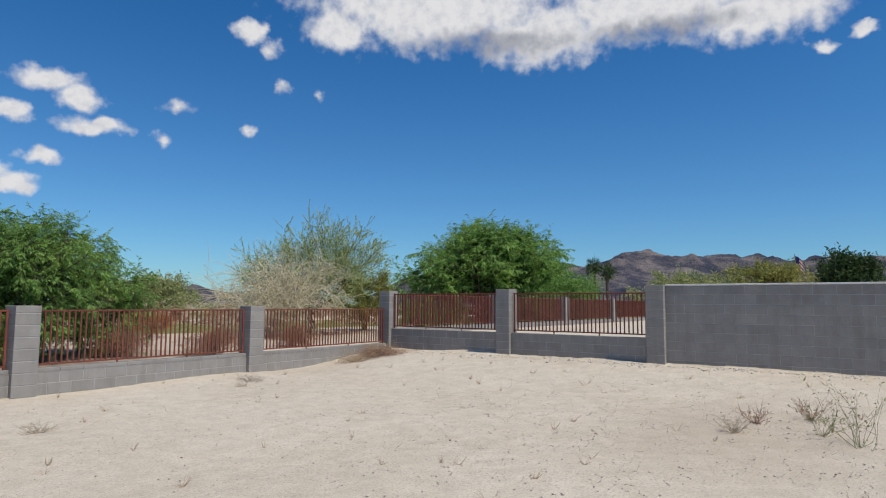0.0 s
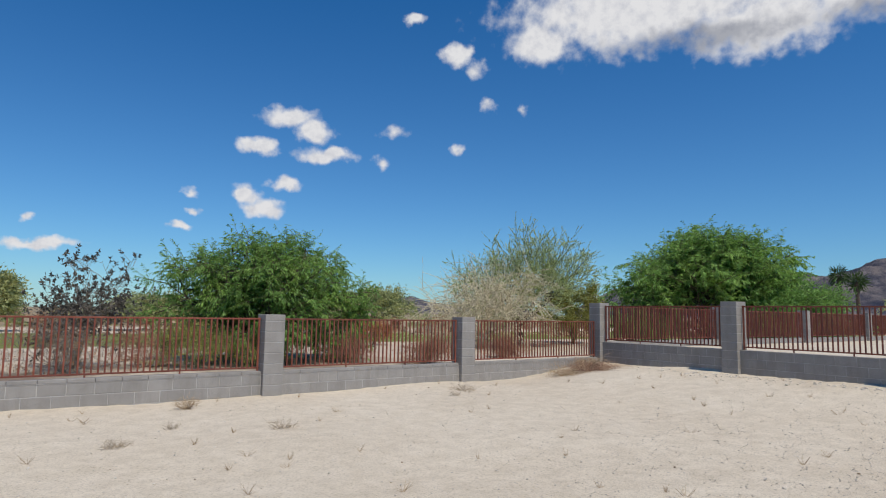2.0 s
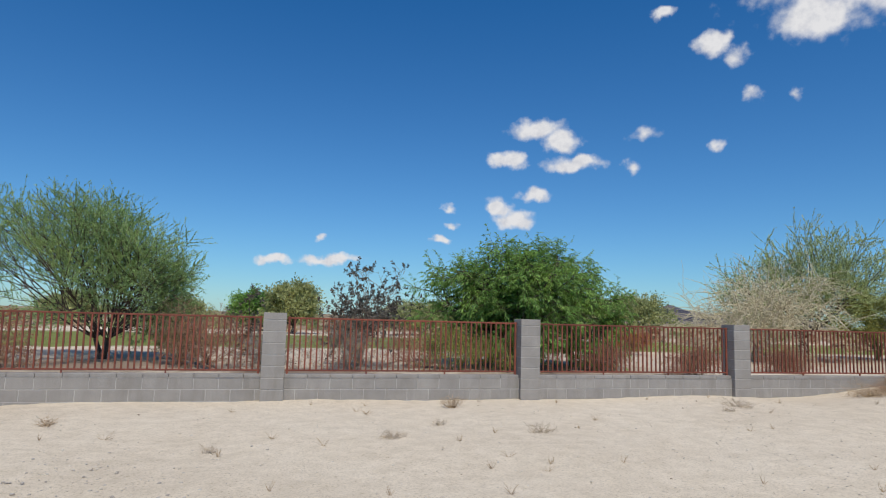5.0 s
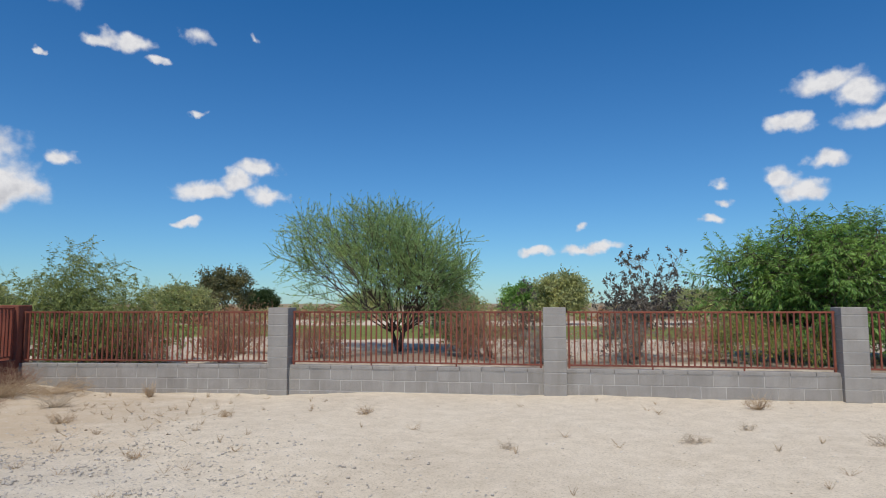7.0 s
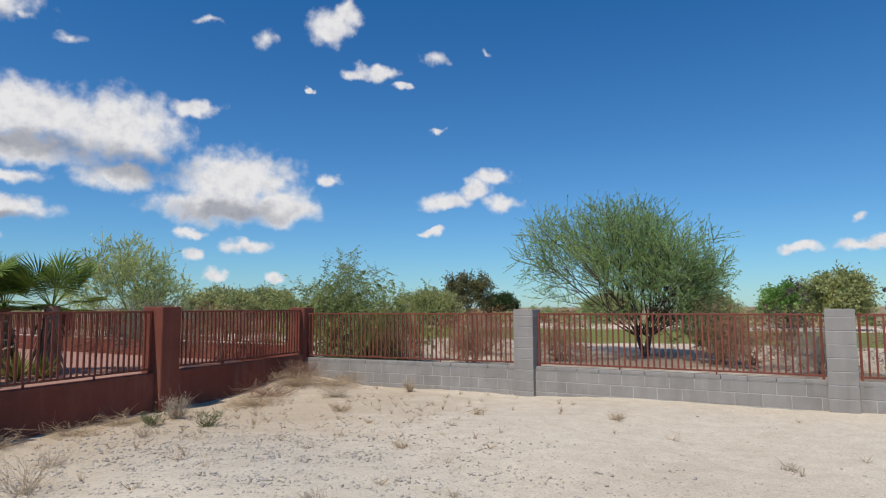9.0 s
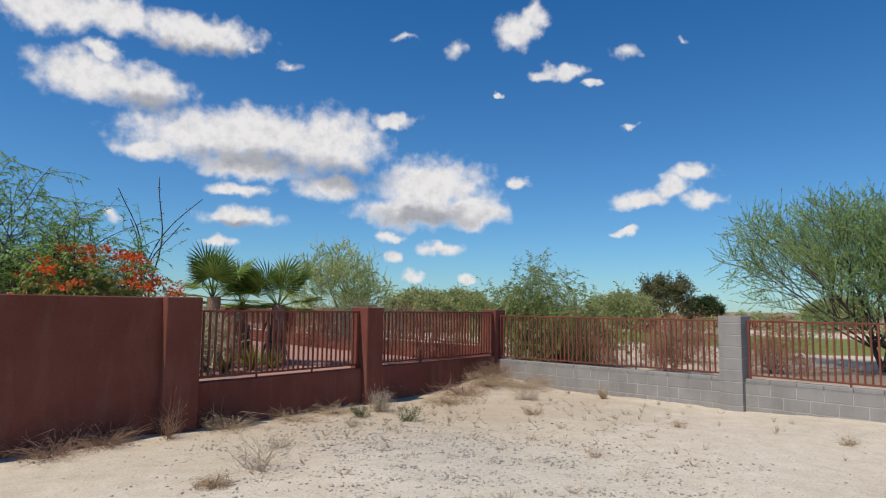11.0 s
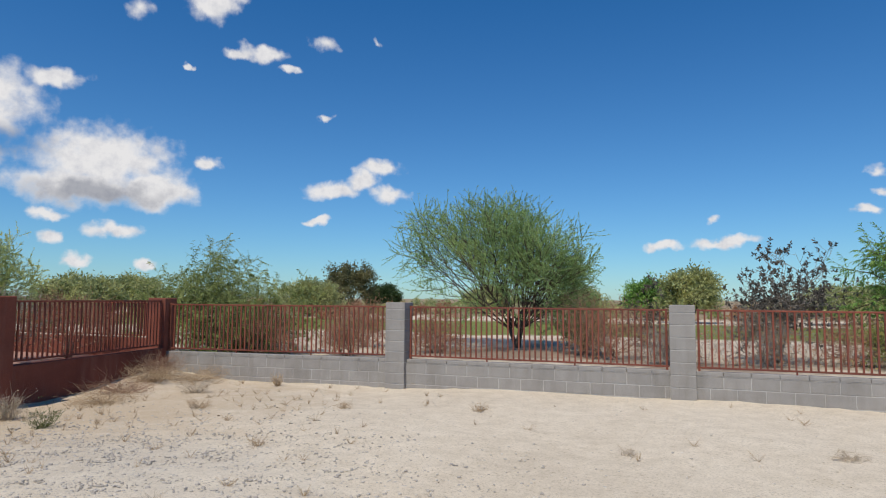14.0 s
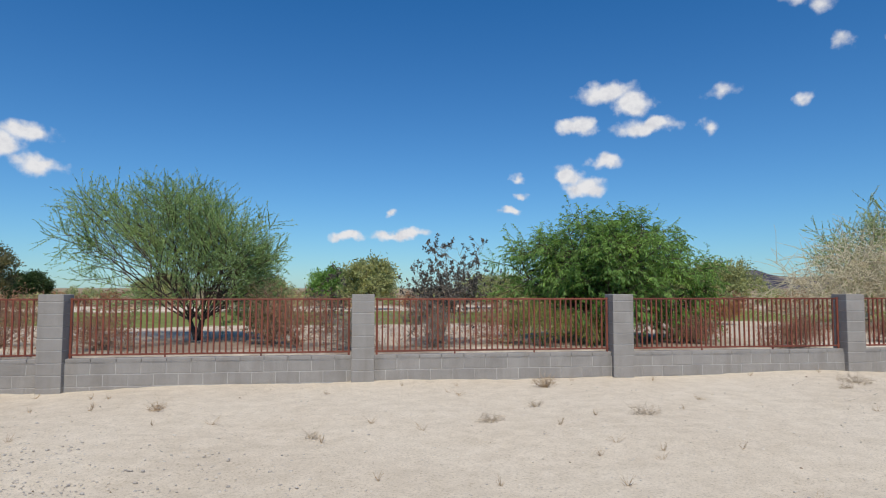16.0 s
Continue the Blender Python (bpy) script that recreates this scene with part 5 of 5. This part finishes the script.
DW = "dry straw-coloured weed on bare gravel"
for i, (x, y, h, w, n) in enumerate(((3.22, -0.9, 0.26, 0.55, 90), (3.85, -3.35, 0.16, 0.55, 60), (1.75, -3.45, 0.10, 0.45, 70), (-7.15, -0.62, 0.36, 0.36, 110),
                                     (8.6, -1.4, 0.14, 0.8, 90), (8.0, -1.9, 0.10, 0.3, 40), (-2.6, -2.2, 0.14, 0.35, 50), (-0.4, -4.1, 0.10, 0.3, 40),
                                     (2.6, -2.5, 0.12, 0.3, 40), (-4.6, -2.6, 0.12, 0.4, 50), (-3.6, -7.3, 0.22, 0.35, 50), (-7.9, -2.0, 0.25, 0.8, 120),
                                     (-6.6, -3.4, 0.18, 0.5, 70), (-7.6, -6.1, 0.22, 0.35, 50), (-7.1, -7.5, 0.2, 0.5, 60), (-4.2, -5.2, 0.12, 0.3, 40))):
    weed(x, y, 200 + i, h * 0.8, w * 0.9, STRAW_GREY if i % 3 else STRAW, DW, int(n * 0.7))
weed(-8.55, -4.9, 230, 0.36, 0.5, STRAW_GREY, "pale seeding weed beside the red wall", 120, leafy=500)
weed(-8.3, -5.5, 231, 0.22, 0.4, LEAF_OLIVE, "small green weed beside the red wall", 60, "green_weed", 300)
weed(-6.2, -8.2, 232, 0.36, 0.75, STRAW_GREY, "twiggy grey weed on bare gravel", 45, leafy=80)
weed(-5.86, -8.8, 233, 0.07, 0.42, STRAW, "flattened brown clump of dead grass", 160)
weed(-8.5, -8.3, 234, 0.5, 0.6, BARK_RED, "tall dead stalk against the red wall", 40)
weed(-7.5, -5.2, 235, 0.25, 0.5, LEAF_OLIVE, "small green weed on gravel", 50, "green_weed", 240)
for i, (x, y, h, w, n) in enumerate(((-9.75, -1.0, 0.62, 1.0, 260), (-9.35, -1.6, 0.4, 1.0, 200), (-8.9, -0.9, 0.22, 1.3, 200), (-9.1, -2.5, 0.26, 1.2, 180),
                                     (-8.6, -3.3, 0.20, 1.1, 150), (13.75, -0.35, 0.36, 1.0, 260), (13.2, -0.9, 0.20, 1.5, 260), (12.4, -0.75, 0.14, 1.2, 160),
                                     (-8.75, -7.4, 0.22, 0.9, 150), (-8.6, -9.0, 0.26, 0.9, 160), (-8.7, -6.4, 0.12, 0.8, 110), (-8.9, -5.6, 0.14, 0.8, 110),
                                     (-8.3, -9.6, 0.2, 1.0, 140))):
    weed(x, y, 250 + i, h * 0.62, w * 1.1, STRAW if i % 3 else BARK_RED, "tangled pile of dead weeds at the wall", n, "dead_weed")
weed(8.75, -11.7, 270, 0.72, 1.1, LEAF_ACACIA, "young sparse desert shrub with thin stems", 15, "young_shrub", 260)
weed(9.2, -11.3, 271, 0.5, 0.8, LEAF_ACACIA, "young sparse desert shrub with thin stems", 11, "young_shrub", 160)
weed(10.3, -11.1, 272, 0.30, 0.6, BARK_RED, "small leafless brown shrub on gravel", 30, "young_shrub", 60)
weed(9.6, -10.5, 273, 0.28, 0.5, BARK_RED, "small leafless brown shrub on gravel", 30, "young_shrub", 60)
weed(8.8, -10.4, 274, 0.2, 0.5, STRAW_GREY, "small leafless brown shrub on gravel", 40, "young_shrub", 40)
weed(6.45, -11.75, 275, 0.22, 0.25, BARK_RED, "single dry forked twig in gravel", 5, "dry_twig")


def small_weeds():
    rng = np.random.default_rng(300)
    s = Soup()
    n = 0
    while n < 240:
        x, y = rng.uniform(-9, 14), rng.uniform(-11.8, -0.2)
        west = math.exp(-((x + 7.5) / 3.0) ** 2 - ((y + 3.5) / 3.5) ** 2)
        if rng.uniform() > 0.10 + west or x < red_x(y) + 0.3:
            continue
        n += 1
        z = float(ground_z(x, y))
        r = rng.uniform(0.03, 0.11)
        for k in range(rng.integers(6, 16)):
            th = rng.uniform(0, 6.28)
            b = np.array([x + math.cos(th) * r, y + math.sin(th) * r, z + rng.uniform(0.02, 0.10)])
            s.tube(curve((x, y, z - 0.01), b, rng, 0.01, 3), 0.0024, 0.001, 3)
    tagged(new("weed_stubble", s.mesh("weed_stubble", STRAW)), "dry stubble of tiny weeds", "weeds", kind="stuff")


small_weeds()


def stones(name, material, seed, count, r0, r1, where, label):
    rng = np.random.default_rng(seed)
    base = bmesh.new()
    bmesh.ops.create_icosphere(base, subdivisions=1, radius=1.0)
    bv = np.array([v.co[:] for v in base.verts])
    bf = np.array([[v.index for v in f.verts] for f in base.faces])
    base.free()
    xs, ys = where(rng, count)
    keep = (xs > red_x(ys) + 0.25) & (xs < east_x(ys) - 0.25) & (ys < -0.08 - 0.08 * np.clip(-5 - xs, 0, 6))
    xs, ys = xs[keep], ys[keep]
    n = len(xs)
    zs = ground_z(xs, ys)
    r = r0 * (r1 / r0) ** (rng.uniform(0, 1, n) ** 2.2)
    v = bv[None] * rng.uniform(0.7, 1.25, (n, 12, 1)) * r[:, None, None] * np.array([1.2, 1.0, 0.6])
    th = rng.uniform(0, 6.28, n)
    c, si = np.cos(th)[:, None], np.sin(th)[:, None]
    x = v[..., 0] * c - v[..., 1] * si + xs[:, None]
    y = v[..., 0] * si + v[..., 1] * c + ys[:, None]
    z = v[..., 2] + zs[:, None] + r[:, None] * 0.15
    s = Soup()
    s.add(np.stack([x, y, z], -1).reshape(-1, 3), (bf[None] + (np.arange(n) * 12)[:, None, None]).reshape(-1, 3))
    tagged(new(name, s.mesh(name, material)), label, "stones", kind="stuff")


stones("pale_pebbles", STONE, 310, 9000, 0.003, 0.017, lambda g, n: (g.uniform(-10, 14.3, n), g.uniform(-12, -0.1, n)), "scattered pale pebbles")
stones("grey_gravel", STONE_GREY, 311, 11000, 0.005, 0.021, lambda g, n: (g.normal(-5.3, 2.2, n), g.normal(-6.4, 1.3, n)), "loose grey gravel")
stones("east_gravel", STONE_GREY, 312, 9000, 0.003, 0.012, lambda g, n: (g.normal(8.5, 2.6, n), g.normal(-9.0, 2.4, n)), "loose gravel by the block wall")
stones("wall_rubble", STONE, 313, 900, 0.008, 0.035, lambda g, n: (g.normal(13.9, 0.3, n), g.uniform(-12, -1, n)), "small rubble along the block wall")
stones("dark_clods", plain("brown_clod", (0.14, 0.10, 0.07), (0.25, 0.19, 0.13), 20), 314, 90, 0.006, 0.022,
       lambda g, n: (g.uniform(-9.5, 13, n), g.uniform(-12, -0.2, n)), "dark clods and wood bits")
